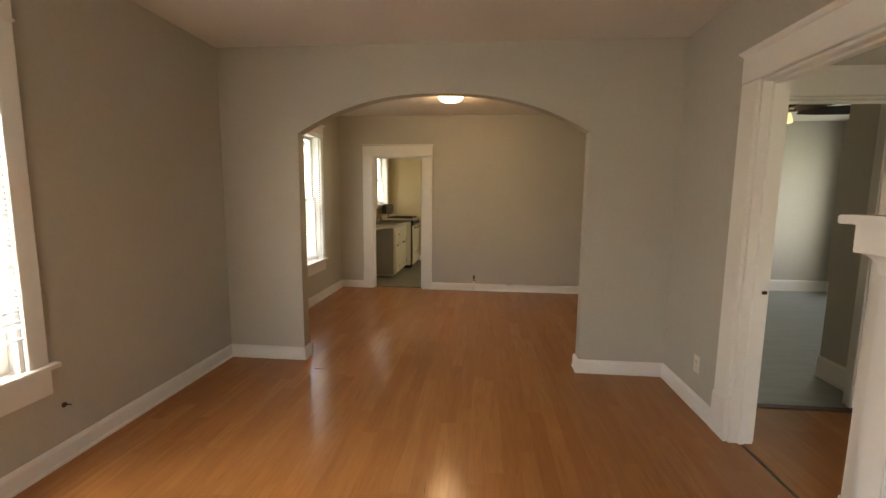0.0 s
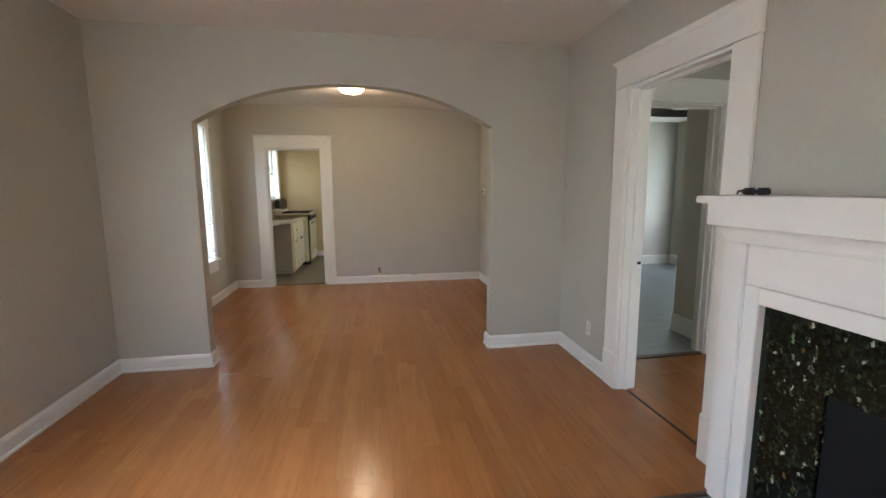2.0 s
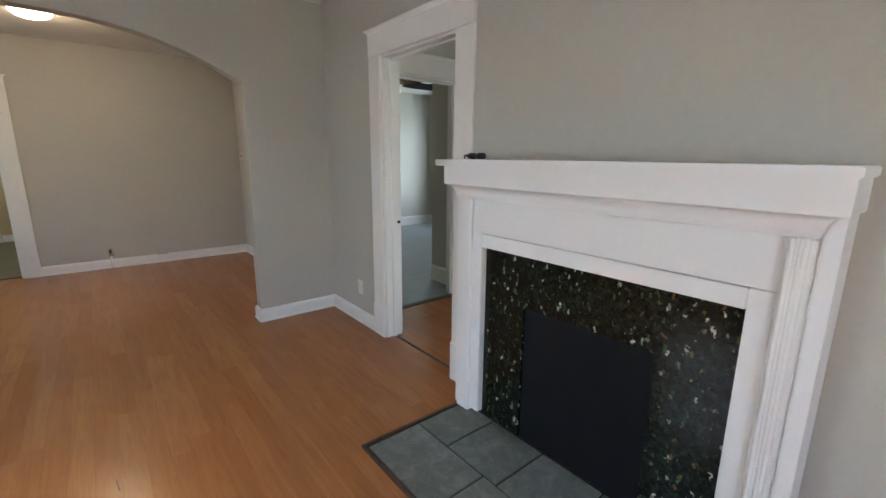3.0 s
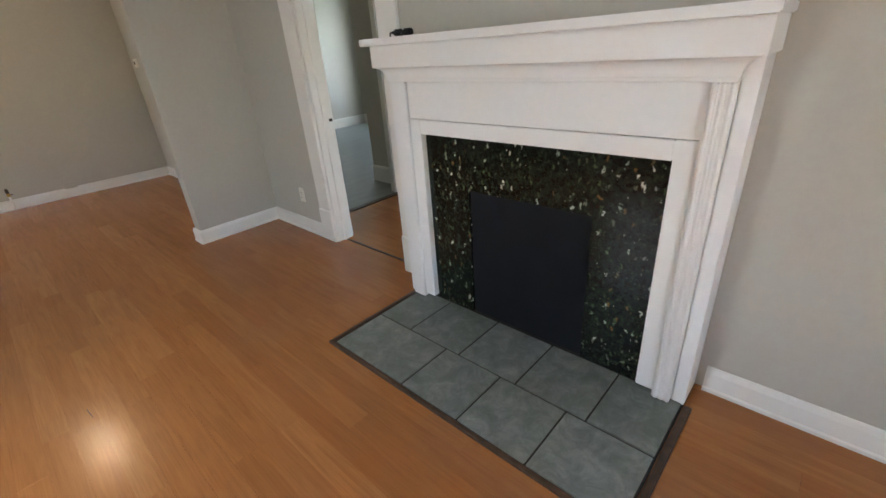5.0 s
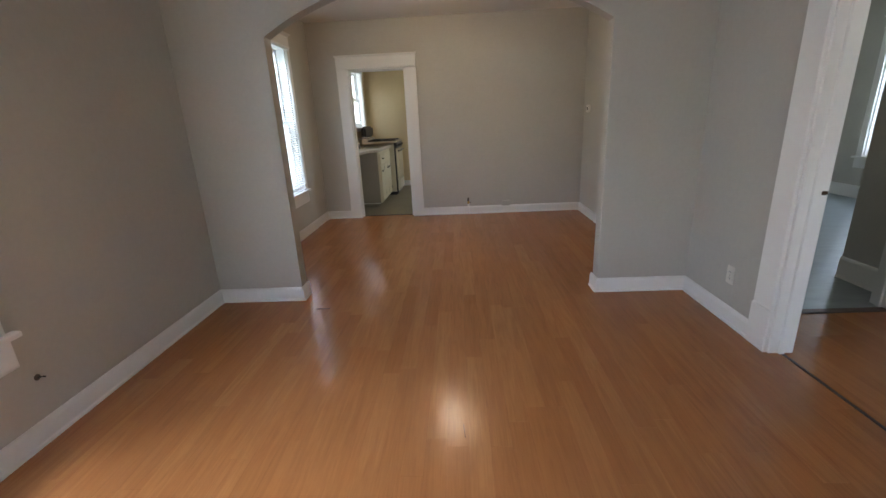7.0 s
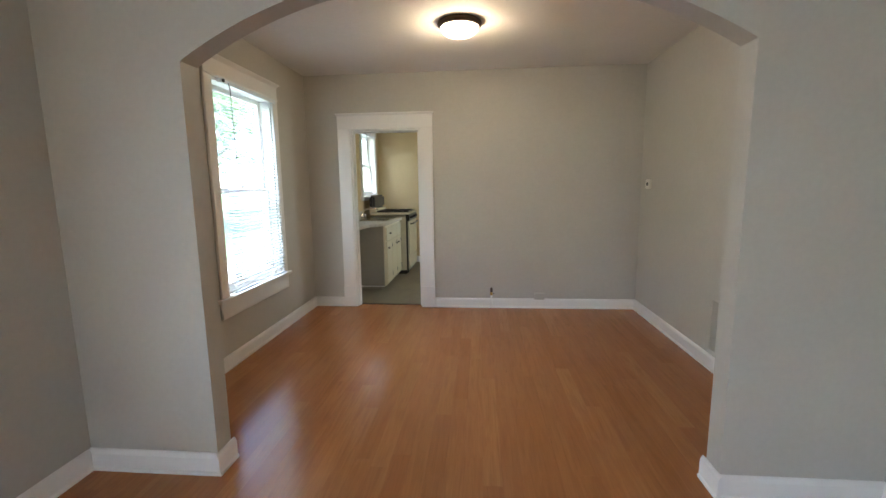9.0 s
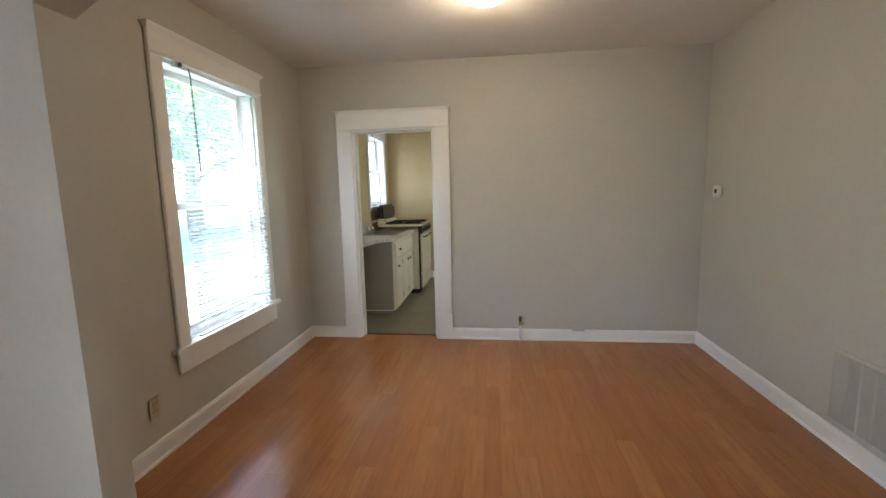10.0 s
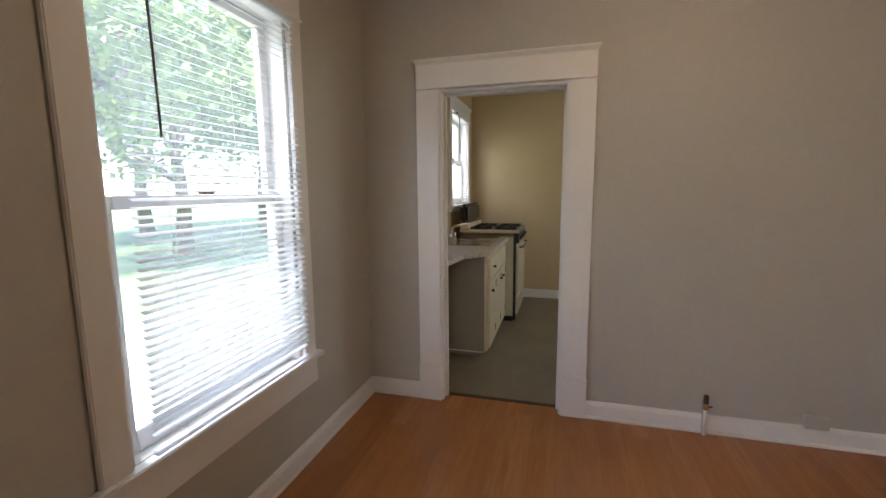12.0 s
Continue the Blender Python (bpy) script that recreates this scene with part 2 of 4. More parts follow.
def glass_mat():
    m = Mat("window glass", 0.05)
    m.b.inputs["Transmission Weight"].default_value = 1.0
    m.b.inputs["IOR"].default_value = 1.08
    m.b.inputs["Base Color"].default_value = (0.97, 0.99, 0.98, 1)
    # translucent share pales the view: veiling glare built into the glass
    veil = m.node("BsdfTranslucent")
    veil.inputs["Color"].default_value = (0.85, 0.90, 0.92, 1)
    film = m.node("MixShader")
    veil_share = m.node("MapRange")
    veil_share.inputs["To Min"].default_value, veil_share.inputs["To Max"].default_value = 0.05, 0.08
    m.link(m.noise(m.coords(), 3, 4), veil_share.inputs["Value"])
    m.link(veil_share.outputs[0], film.inputs[0])
    m.link(m.b.outputs[0], film.inputs[1])
    m.link(veil.outputs[0], film.inputs[2])
    m.link(film.outputs[0], m.t.nodes["Material Output"].inputs["Surface"])
    return m.m


GLASS = glass_mat()


def lit_glass(name, c, k):
    m = Mat(name, 0.35)
    m.b.inputs["Base Color"].default_value = (0.85, 0.8, 0.7, 1)
    m.b.inputs["Emission Color"].default_value = (*c, 1)
    m.b.inputs["Emission Strength"].default_value = k
    return m.m


LAMPGLASS = lit_glass("lit frosted glass", (1.0, 0.80, 0.52), LAMP_GLOW)
FANGLASS = lit_glass("lit fan shade glass", (1.0, 0.72, 0.38), 0.16)


def leaf_mat():
    m = Mat("leaves", 0.6)
    info = m.node("NewGeometry")
    m.colour(m.ramp(info.outputs["Random Per Island"], (0.0, (0.08, 0.14, 0.03)), (0.5, (0.12, 0.19, 0.05)), (1.0, (0.18, 0.24, 0.08))))
    return m.m


LEAF = leaf_mat()


# ---- mesh helpers ----
def box(bm, x0, x1, y0, y1, z0, z1, bevel=0.0, m=None):
    verts = bmesh.ops.create_cube(bm, size=1.0)["verts"]
    s = Vector((x1 - x0, y1 - y0, z1 - z0))
    c = Vector(((x0 + x1) / 2, (y0 + y1) / 2, (z0 + z1) / 2))
    for v in verts:
        v.co = Vector((v.co.x * s.x, v.co.y * s.y, v.co.z * s.z)) + c
    if bevel:
        edges = list({e for v in verts for e in v.link_edges})
        out = bmesh.ops.bevel(bm, geom=edges, offset=bevel, segments=2, affect="EDGES", clamp_overlap=True)
        verts = [v for v in out["verts"]]
    if m is not None:
        bmesh.ops.transform(bm, matrix=m, verts=list({v for v in verts if v.is_valid}))
    return bm


def fresh():
    return bmesh.new()


def boxes(*specs, bevel=0.0):
    bm = fresh()
    for s in specs:
        box(bm, *s, bevel=bevel)
    return bm


def lathe(profile, steps=32, m=None):
    """A turned body about z from (radius, z) pairs."""
    bm = fresh()
    rings = []
    for r, z in profile:
        rings.append([bm.verts.new((r * math.cos(2 * math.pi * i / steps), r * math.sin(2 * math.pi * i / steps), z)) for i in range(steps)])
    for a, b in zip(rings, rings[1:]):
        for i in range(steps):
            j = (i + 1) % steps
            bm.faces.new((a[i], a[j], b[j], b[i]))
    bm.faces.new(list(reversed(rings[0])))
    bm.faces.new(rings[-1])
    bmesh.ops.recalc_face_normals(bm, faces=bm.faces)
    for f in bm.faces:
        f.smooth = True
    if m is not None:
        bmesh.ops.transform(bm, matrix=m, verts=bm.verts)
    return bm


def tube(points, r, sides=10):
    """A round bar bent along the points."""
    bm = fresh()
    pts = [Vector(p) for p in points]
    rings = []
    for i, p in enumerate(pts):
        d = (pts[min(i + 1, len(pts) - 1)] - pts[max(i - 1, 0)]).normalized()
        side = d.orthogonal().normalized()
        up = d.cross(side)
        rings.append([bm.verts.new(p + r * (math.cos(2 * math.pi * k / sides) * side + math.sin(2 * math.pi * k / sides) * up)) for k in range(sides)])
    for a, b in zip(rings, rings[1:]):
        best = min(range(sides), key=lambda s: sum((a[k].co - b[(k + s) % sides].co).length for k in range(sides)))
        for k in range(sides):
            bm.faces.new((a[k], a[(k + 1) % sides], b[(k + 1 + best) % sides], b[(k + best) % sides]))
    bm.faces.new(list(reversed(rings[0])))
    bm.faces.new(rings[-1])
    bmesh.ops.recalc_face_normals(bm, faces=bm.faces)
    for f in bm.faces:
        f.smooth = len(f.verts) == 4
    return bm


def prism(outline, z0, z1, bevel=0.0):
    bm = fresh()
    low = [bm.verts.new((x, y, z0)) for x, y in outline]
    top = [bm.verts.new((x, y, z1)) for x, y in outline]
    n = len(outline)
    bm.faces.new(list(reversed(low)))
    bm.faces.new(top)
    for i in range(n):
        j = (i + 1) % n
        bm.faces.new((low[i], low[j], top[j], top[i]))
    bmesh.ops.recalc_face_normals(bm, faces=bm.faces)
    if bevel:
        bmesh.ops.bevel(bm, geom=list(bm.edges), offset=bevel, segments=2, affect="EDGES", clamp_overlap=True)
    return bm


def stack(levels):
    """Rectangles (x0, x1, y0, y1, z) joined one above the other: a mould with mitred corners."""
    bm = fresh()
    rings = [[bm.verts.new(p) for p in ((x0, y0, z), (x1, y0, z), (x1, y1, z), (x0, y1, z))] for x0, x1, y0, y1, z in levels]
    for a, b in zip(rings, rings[1:]):
        for i in range(4):
            j = (i + 1) % 4
            bm.faces.new((a[i], a[j], b[j], b[i]))
    bm.faces.new(list(reversed(rings[0])))
    bm.faces.new(rings[-1])
    bmesh.ops.recalc_face_normals(bm, faces=bm.faces)
    return bm


def to_mesh(name, bm, material):
    me = bpy.data.meshes.new(name)
    bm.to_mesh(me)
    bm.free()
    if material:
        me.materials.append(material)
    return me


def part(name, bm, material, parent, label=""):
    """One mesh under a thing or part; the bmesh is in the thing's own coordinates."""
    ob = new(name, to_mesh(name, bm, material))
    ob.parent = parent
    return tagged(ob, label)


def thing(name, m, label, category, group="", kind=""):
    ob = new(name)
    ob.matrix_basis = m
    return tagged(ob, label, category, group, kind)


def solid(name, bm, material, label, category, kind="", origin=(0, 0, 0)):
    bmesh.ops.translate(bm, verts=bm.verts, vec=-Vector(origin))
    ob = new(name, to_mesh(name, bm, material))
    ob.location = origin
    return tagged(ob, label, category, kind=kind)


# ---- plan ----
XL, XR = -1.825, 1.775          # living and dining room side walls
Y0, YA, YA2 = -2.3, 3.55, 3.66  # wall behind the start, arch wall
YB, YB2 = 6.46, 6.58            # wall to the kitchen
YK = 9.40                       # kitchen end wall
XK = -1.72                      # kitchen window wall
XH2 = 3.30                      # hall far wall
YD, YD2 = 3.10, 3.22            # wall between hall and bedroom
XE, YE = 5.60, 7.12             # bedroom far walls
H = 2.56
T = 0.14


def wall(name, along, c0, c1, a0, a1, openings, material, label):
    """A wall from c0 to c1 thick, running along x or y from a0 to a1, with openings (b0, b1, z0, z1)."""
    bm = fresh()

    def slab(b0, b1, z0, z1):
        if b1 - b0 > 1e-4 and z1 - z0 > 1e-4:
            box(bm, *((b0, b1, c0, c1) if along == "x" else (c0, c1, b0, b1)), z0, z1)

    at = a0
    for b0, b1, z0, z1 in sorted(openings):
        slab(at, b0, 0, H)
        slab(b0, b1, 0, z0)
        slab(b0, b1, z1, H)
        at = b1
    slab(at, a1, 0, H)
    return solid(name, bm, material, label, "wall", "structure")


WZ0, WZ1 = 0.548, 2.16                       # window opening
WIN_D, WIN_L = 5.215, 1.465                  # centres along the wall
WHALF = 0.445
G = "greige painted plaster wall"
wall("wall_west", "y", XL - T, XL, Y0 - T, YB2, [(WIN_D - WHALF, WIN_D + WHALF, WZ0 - 0.026, WZ1), (WIN_L - WHALF, WIN_L + WHALF, WZ0 - 0.026, WZ1)], WALL, G + " with two sash windows")
wall("wall_south", "x", Y0 - T, Y0, XL, XH2 + T, [(-0.445, 0.445, WZ0 - 0.026, WZ1), (2.155, 3.045, WZ0 - 0.026, WZ1)], WALL, G + " closing the living room")
wall("wall_east", "y", XR, XR + 0.12, Y0, YB, [(1.85, 2.635, 0.0, 2.03)], WALL, G + " with a cased doorway")
wall("wall_north", "x", YB, YB2, XL, XR + 0.12, [(-1.325, -0.565, 0, 1.98)], WALL, G + " with the kitchen doorway")
wall("wall_hall_end", "x", YD, YD2, XR + 0.12, XH2 + T, [(2.12, 2.86, 0, 2.035)], WALL, G + " with a bedroom doorway")
wall("wall_hall_side", "y", XH2, XH2 + T, Y0, YD, [], WALL, G + " of the side hall")
wall("wall_bedroom_closet", "y", 3.03, 3.15, YD2, 3.70, [], WALL, G + " short closet return wall")
wall("wall_bedroom_closet_face", "x", 3.70 - 0.12, 3.70, 3.15, XE, [], WALL, G + " closet face")
wall("wall_bedroom_north", "x", YE, YE + T, XR + 0.12, XE + T, [], WALL, G + " of the bedroom")
EW = 6.125
wall("wall_bedroom_east", "y", XE, XE + T, YD2, YE, [(EW - WHALF, EW + WHALF, 0.539, 2.16)], WALL, G + " with a bright window")
wall("wall_bedroom_west", "y", XR, XR + 0.12, YB2, YE + T, [], WALL, G + " between bedroom and kitchen")
KW0, KW1, KZ0, KZ1 = 8.28, 9.06, 1.22, 2.20
wall("wall_kitchen_west", "y", XK - T, XK, YB2, YK, [(KW0, KW1, KZ0 - 0.026, KZ1)], KITCHEN, "kitchen wall with a window, tinted as in warm light")
wall("wall_kitchen_north", "x", YK, YK + T, XK - T, 0.9, [], KITCHEN, "kitchen end wall, tinted as in warm light")
wall("wall_kitchen_east", "y", 0.9, 1.04, YB2, YK + T, [(7.655, 8.545, WZ0 - 0.026, WZ1)], KITCHEN, "kitchen side wall, tinted as in warm light")
solid("wall_kitchen_south", boxes((XK, -1.47, YB2, YB2 + 0.006, 0, H), (-0.42, 0.9, YB2, YB2 + 0.006, 0, H), (-1.47, -0.42, YB2, YB2 + 0.006, 2.0, H)), KITCHEN, "kitchen face of the doorway wall, tinted as in warm light", "wall", "structure")


def arch_wall():
    """The dividing wall with its wide flat arch."""
    a0, a1, spring, rise, mid = -1.168, 1.118, 1.89, 0.300, -0.03
    bm = fresh()
    box(bm, XL, a0, YA, YA2, 0, H)
    box(bm, a1, XR, YA, YA2, 0, H)
    n = 48
    cols = []
    for i in range(n + 1):
        x = a0 + (a1 - a0) * i / n
        u = abs(x - mid) / (a1 - mid if x > mid else mid - a0)
        z = spring + rise * (1 - u ** 2.3)
        cols.append([bm.verts.new(p) for p in ((x, YA, z), (x, YA, H), (x, YA2, H), (x, YA2, z))])
    for a, b in zip(cols, cols[1:]):
        for k in (0, 2, 3):
            j = (k + 1) % 4
            bm.faces.new((a[k], b[k], b[j], a[j]))
    bmesh.ops.recalc_face_normals(bm, faces=bm.faces)
    return solid("wall_arch", bm, WALL, "greige plaster wall with a wide flat arched opening", "wall", "structure")


arch_wall()
solid("ceiling", boxes((XL - 0.5, XE + 0.5, Y0 - 0.5, YK + 0.5, H, H + 0.12)), CEIL, "off-white textured plaster ceiling", "ceiling", "structure")
solid("floor_kitchen", boxes((XK, 0.9, YB + 0.085, YK, -0.1, 0.0)), VINYL, "grey-green worn sheet vinyl kitchen floor", "floor", "structure")
solid("floor_bedroom", boxes((XR + 0.12, XE, YD + 0.02, YE, -0.1, 0.002)), GREYPLANK, "blue-grey floor covering of the bedroom", "floor", "structure")


# ---- trim ----
def baseboard_run(name, along, face, a0, a1, side, h=0.108, t=0.017):
    """A skirting board on a wall face, with an eased top and a shoe at the floor; side: the way it stands out."""
    prof = ((0, 0), (t + 0.006, 0), (t + 0.006, 0.014), (t, 0.02), (t, h - 0.022), (t - 0.006, h - 0.006), (t - 0.012, h), (0, h))
    bm = fresh()
    ends = []
    for a in (a0, a1):
        ends.append([bm.verts.new((a, face + side * d, z) if along == "x" else (face + side * d, a, z)) for d, z in prof])
    n = len(prof)
    for i in range(n):
        j = (i + 1) % n
        bm.faces.new((ends[0][i], ends[0][j], ends[1][j], ends[1][i]))
    bm.faces.new(ends[0])
    bm.faces.new(list(reversed(ends[1])))
    bmesh.ops.recalc_face_normals(bm, faces=bm.faces)
    return solid(name, bm, TRIM, "white painted wooden baseboard along the wall", "baseboard", "structure")


B = "baseboard"
baseboard_run(B, "y", XL, Y0, YA - 0.017, 1)
baseboard_run(B, "x", YA, XL, -1.168, -1)
baseboard_run(B, "y", -1.168, YA - 0.022, YA2 + 0.022, 1)
baseboard_run(B, "x", YA2, XL, -1.168, 1)
baseboard_run(B, "x", YA, 1.118, XR, -1)
baseboard_run(B, "y", 1.118, YA - 0.022, YA2 + 0.022, -1)
baseboard_run(B, "x", YA2, 1.118, XR, 1)
baseboard_run(B, "y", XR, 2.785, YA - 0.017, -1)
baseboard_run(B, "y", XR, Y0, 0.137, -1)
baseboard_run(B, "x", Y0, XL, XR, 1)
baseboard_run(B, "y", XL, YA2 + 0.017, YB, 1)
baseboard_run(B, "y", XR, YA2 + 0.017, YB, -1)
baseboard_run(B, "x", YB, XL + 0.017, -1.467, -1)
baseboard_run(B, "x", YB, -0.418, 0.204, -1)
baseboard_run(B, "x", YB, 0.222, XR - 0.017, -1)
baseboard_run(B, "x", YK, XK, 0.9, -1)
baseboard_run(B, "y", 0.9, YB2, YK - 0.02, -1)
baseboard_run(B, "x", YE, XR + 0.12, XE, -1, 0.17)
baseboard_run(B, "y", XE, 3.7, YE - 0.02, -1, 0.17)
baseboard_run(B, "y", 3.03, YD2 + 0.02, 3.70, -1, 0.17)
baseboard_run(B, "x", 3.70, 3.03, XE - 0.02, 1, 0.17)
baseboard_run(B, "x", YD, 3.02, XH2, -1)


def doorway(name, m, half, top, cas, depth, plinth, label):
    """A cased opening in local axes: x along the wall, -y towards the viewer's side, the wall's near face at y = 0."""
    th = thing(name, m, label, "doorway", kind="structure")
    hdr = 0.145
    for s in (-1, 1):
        lo, hi = sorted((s * half, s * (half + cas)))
        part("side_casing", boxes((lo, hi, -0.024, 0, plinth, top), bevel=0.004), TRIM, th)
        lo2, hi2 = sorted((s * (half - 0.006), s * (half + cas + 0.004)))
        part("plinth_block", boxes((lo2, hi2, -0.031, 0, 0, plinth), bevel=0.005), TRIM, th)
        j0, j1 = sorted((s * half, s * (half - 0.016)))
        part("jamb", boxes((j0, j1, -0.006, depth + 0.006, 0, top - 0.0165), bevel=0.002), TRIM, th)
        s0, s1 = sorted((s * (half - 0.016), s * (half - 0.030)))
        part("door_stop", boxes((s0, s1, depth * 0.36, depth * 0.62, 0, top - 0.031), bevel=0.003), TRIM, th)
    part("head_jamb", boxes((-half, half, -0.006, depth + 0.006, top - 0.016, top), bevel=0.002), TRIM, th)
    part("head_stop", boxes((-half + 0.016, half - 0.016, depth * 0.36, depth * 0.62, top - 0.030, top - 0.016), bevel=0.003), TRIM, th)
    w = half + cas
    part("header", boxes((-w, w, -0.027, 0, top + 0.002, top + hdr), bevel=0.003), TRIM, th)
    part("cap", stack([(-w - 0.002, w + 0.002, -0.029, 0, top + hdr), (-w - 0.004, w + 0.004, -0.033, 0, top + hdr + 0.006),
                       (-w - 0.014, w + 0.014, -0.046, 0, top + hdr + 0.018), (-w - 0.016, w + 0.016, -0.048, 0, top + hdr + 0.026)]), TRIM, th)
    for s in (-1, 1):   # casing on the far face
        lo, hi = sorted((s * half, s * (half + cas)))
        part("side_casing", boxes((lo, hi, depth, depth + 0.022, 0, top), bevel=0.004), TRIM, th)
    part("header", boxes((-w, w, depth, depth + 0.024, top + 0.002, top + hdr), bevel=0.003), TRIM, th)
    return th


doorway("doorway_1", pose(-0.945, YB, 0), 0.38, 1.98, 0.142, 0.12, 0.245, "white painted cased doorway to the kitchen with plinth blocks")
door2 = doorway("doorway_2", pose(XR, 2.2425, 0, 0, 0, -90), 0.3925, 2.03, 0.145, 0.12, 0.25, "white painted cased doorway to the side hall with plinth blocks")
door3 = doorway("doorway_3", pose(2.49, YD, 0), 0.37, 2.035, 0.14, 0.12, 0.25, "white painted cased doorway to the bedroom")


def strike(name, parent_m, label):
    th = thing(name, parent_m, label, "latch")
    part("plate", boxes((-0.010, 0.010, -0.0015, 0.0, -0.032, 0.032), bevel=0.0006), TRIM, th)
    part("lip", boxes((-0.002, 0.022, -0.012, -0.001, -0.003, 0.016), bevel=0.002), DARK_METAL, th)
    return th


strike("strike_plate", pose(1.868, 2.6185, 0.885), "small worn brass strike plate on the door jamb")
strike("strike_plate", pose(2.845, 3.15, 0.86, 0, 0, 90), "small worn brass strike plate on the door jamb")


# ---- windows ----
def sash_window(name, m, half, z0, z1, label, apron=0.13, hdr=0.118):
    """A double-hung window in local axes: y along the wall, +x into the room, the wall's face at x = 0."""
    th = thing(name, m, label, "window", kind="structure")
    cas = 0.095
    for s in (-1, 1):
        a, b = sorted((s * half, s * (half + cas)))
        part("window_casing", boxes((0, 0.022, a, b, z0, z1), bevel=0.004), TRIM, th)
        a, b = sorted((s * half, s * (half - 0.02)))
        part("window_jamb", boxes((-T, 0.0, a, b, z0, z1 - 0.02), bevel=0.002), TRIM, th)
    w = half + cas
    part("window_head_jamb", boxes((-T, 0.0, -half, half, z1 - 0.02, z1), bevel=0.002), TRIM, th)
    part("window_header", boxes((0, 0.024, -w, w, z1 + 0.014, z1 + hdr), bevel=0.003), TRIM, th)
    part("header_bead", boxes((0, 0.032, -w - 0.008, w + 0.008, z1, z1 + 0.014), bevel=0.005), TRIM, th)
    part("window_cap", stack([(0, 0.026, -w - 0.002, w + 0.002, z1 + hdr), (0, 0.032, -w - 0.006, w + 0.006, z1 + hdr + 0.008),
                              (0, 0.046, -w - 0.02, w + 0.02, z1 + hdr + 0.022), (0, 0.048, -w - 0.022, w + 0.022, z1 + hdr + 0.03)]), TRIM, th)
    part("window_sill", boxes((-T, -0.002, -half, half, z0 - 0.026, z0), (-0.002, 0.042, -w - 0.045, w + 0.045, z0 - 0.026, z0), bevel=0.004), TRIM, th)
    part("window_apron", boxes((0, 0.02, -w - 0.01, w + 0.01, z0 - 0.026 - apron, z0 - 0.027), bevel=0.004), TRIM, th)
    inner = half - 0.02
    zm = z0 + (z1 - z0) * 0.495
    for low, high, x, wide in ((z0, zm + 0.02, -0.085, 0.052), (zm - 0.02, z1 - 0.02, -0.122, 0.048)):
        sash = part("sash", boxes((x, x + 0.034, -inner, -inner + wide, low, high), (x, x + 0.034, inner - wide, inner, low, high), bevel=0.004), TRIM, th)
        part("rail", boxes((x, x + 0.034, -inner + wide, inner - wide, low, low + (0.075 if low == z0 else 0.038)), bevel=0.004), TRIM, sash)
        part("rail", boxes((x, x + 0.034, -inner + wide, inner - wide, high - 0.042, high), bevel=0.004), TRIM, sash)
        pane = part("pane", boxes((x + 0.014, x + 0.018, -inner + wide - 0.004, inner - wide + 0.004, low + 0.03, high - 0.03)), GLASS, sash)
        pane.visible_shadow = False
    part("sash_lock", boxes((-0.083, -0.055, -0.03, 0.03, zm + 0.021, zm + 0.033), (-0.075, -0.064, -0.008, 0.03, zm + 0.033, zm + 0.045), bevel=0.003), DARK_METAL, th, "dark metal sash lock")
    return th


def mini_blind(name, m, half, z0, z1, pitch, label, tilt=20, wand=0.5):
    """A lowered slat blind: head rail, slats, ladder cords, bottom rail and tilt wand; +x into the room."""
    th = thing(name, m, label, "blind")
    part("head_rail", boxes((-0.014, 0.014, -half, half, z1 - 0.028, z1), bevel=0.003), SLAT, th)
    ca, sa = math.cos(radians(tilt)), math.sin(radians(tilt))
    top = z1 - 0.042
    count = int((top - z0 - 0.02) / pitch)
    bm = fresh()
    front = []
    for y in (-half + 0.004, half - 0.004):
        row = []
        for u, h in ((-0.0125, 0.0), (-0.006, 0.0016), (0.0, 0.0021), (0.006, 0.0016), (0.0125, 0.0)):
            row.append(bm.verts.new((u * ca + h * sa, y, -u * sa + h * ca)))
        front.append(row)
    for i in range(4):
        bm.faces.new((front[0][i], front[0][i + 1], front[1][i + 1], front[1][i]))
    bmesh.ops.solidify(bm, geom=list(bm.faces), thickness=0.0005)
    slat = to_mesh("slat", bm, SLAT)
    for i in range(count):
        ob = new("slat", slat)
        ob.parent = th
        ob.matrix_basis = pose(0, random.uniform(-0.0015, 0.0015), top - i * pitch, random.uniform(-0.12, 0.12), random.uniform(-3, 3), 0)
    for y in (-half * 0.72, 0.0, half * 0.72):
        part("ladder_cord", boxes((0.0128, 0.0138, y - 0.0006, y + 0.0006, z0, top)), SLAT, th)
    part("bottom_rail", boxes((-0.012, 0.012, -half + 0.003, half - 0.003, z0, z0 + 0.014), bevel=0.003), SLAT, th)
    if wand:
        y = -half + 0.09
        part("tilt_wand", tube([(0.022, y, z1 - 0.02), (0.03, y + 0.002, z1 - 0.06), (0.036, y + 0.006, z1 - wand)], 0.0038, 8), CABLE, th, "dark grey tilt wand")
        part("wand_hook", lathe([(0.004, 0), (0.011, 0.006), (0.011, 0.02), (0.004, 0.026)], 12, pose(0.02, -half + 0.03, z1 - 0.026)), CABLE, th)
    return th


L = "white painted double-hung sash window with wide casing and sill"
sash_window("window_1", pose(XL, WIN_D, 0), WHALF, WZ0, WZ1, L)
sash_window("window_2", pose(XL, WIN_L, 0), WHALF, WZ0, WZ1, L)
sash_window("window_3", pose(XE, EW, 0, 0, 0, 180), WHALF, 0.565, 2.16, "white painted double-hung bedroom window")
sash_window("window_5", pose(0, Y0, 0, 0, 0, 90), WHALF, WZ0, WZ1, "white painted double-hung front window of the living room")
sash_window("window_6", pose(2.6, Y0, 0, 0, 0, 90), WHALF, WZ0, WZ1, "white painted double-hung front window of the hall")
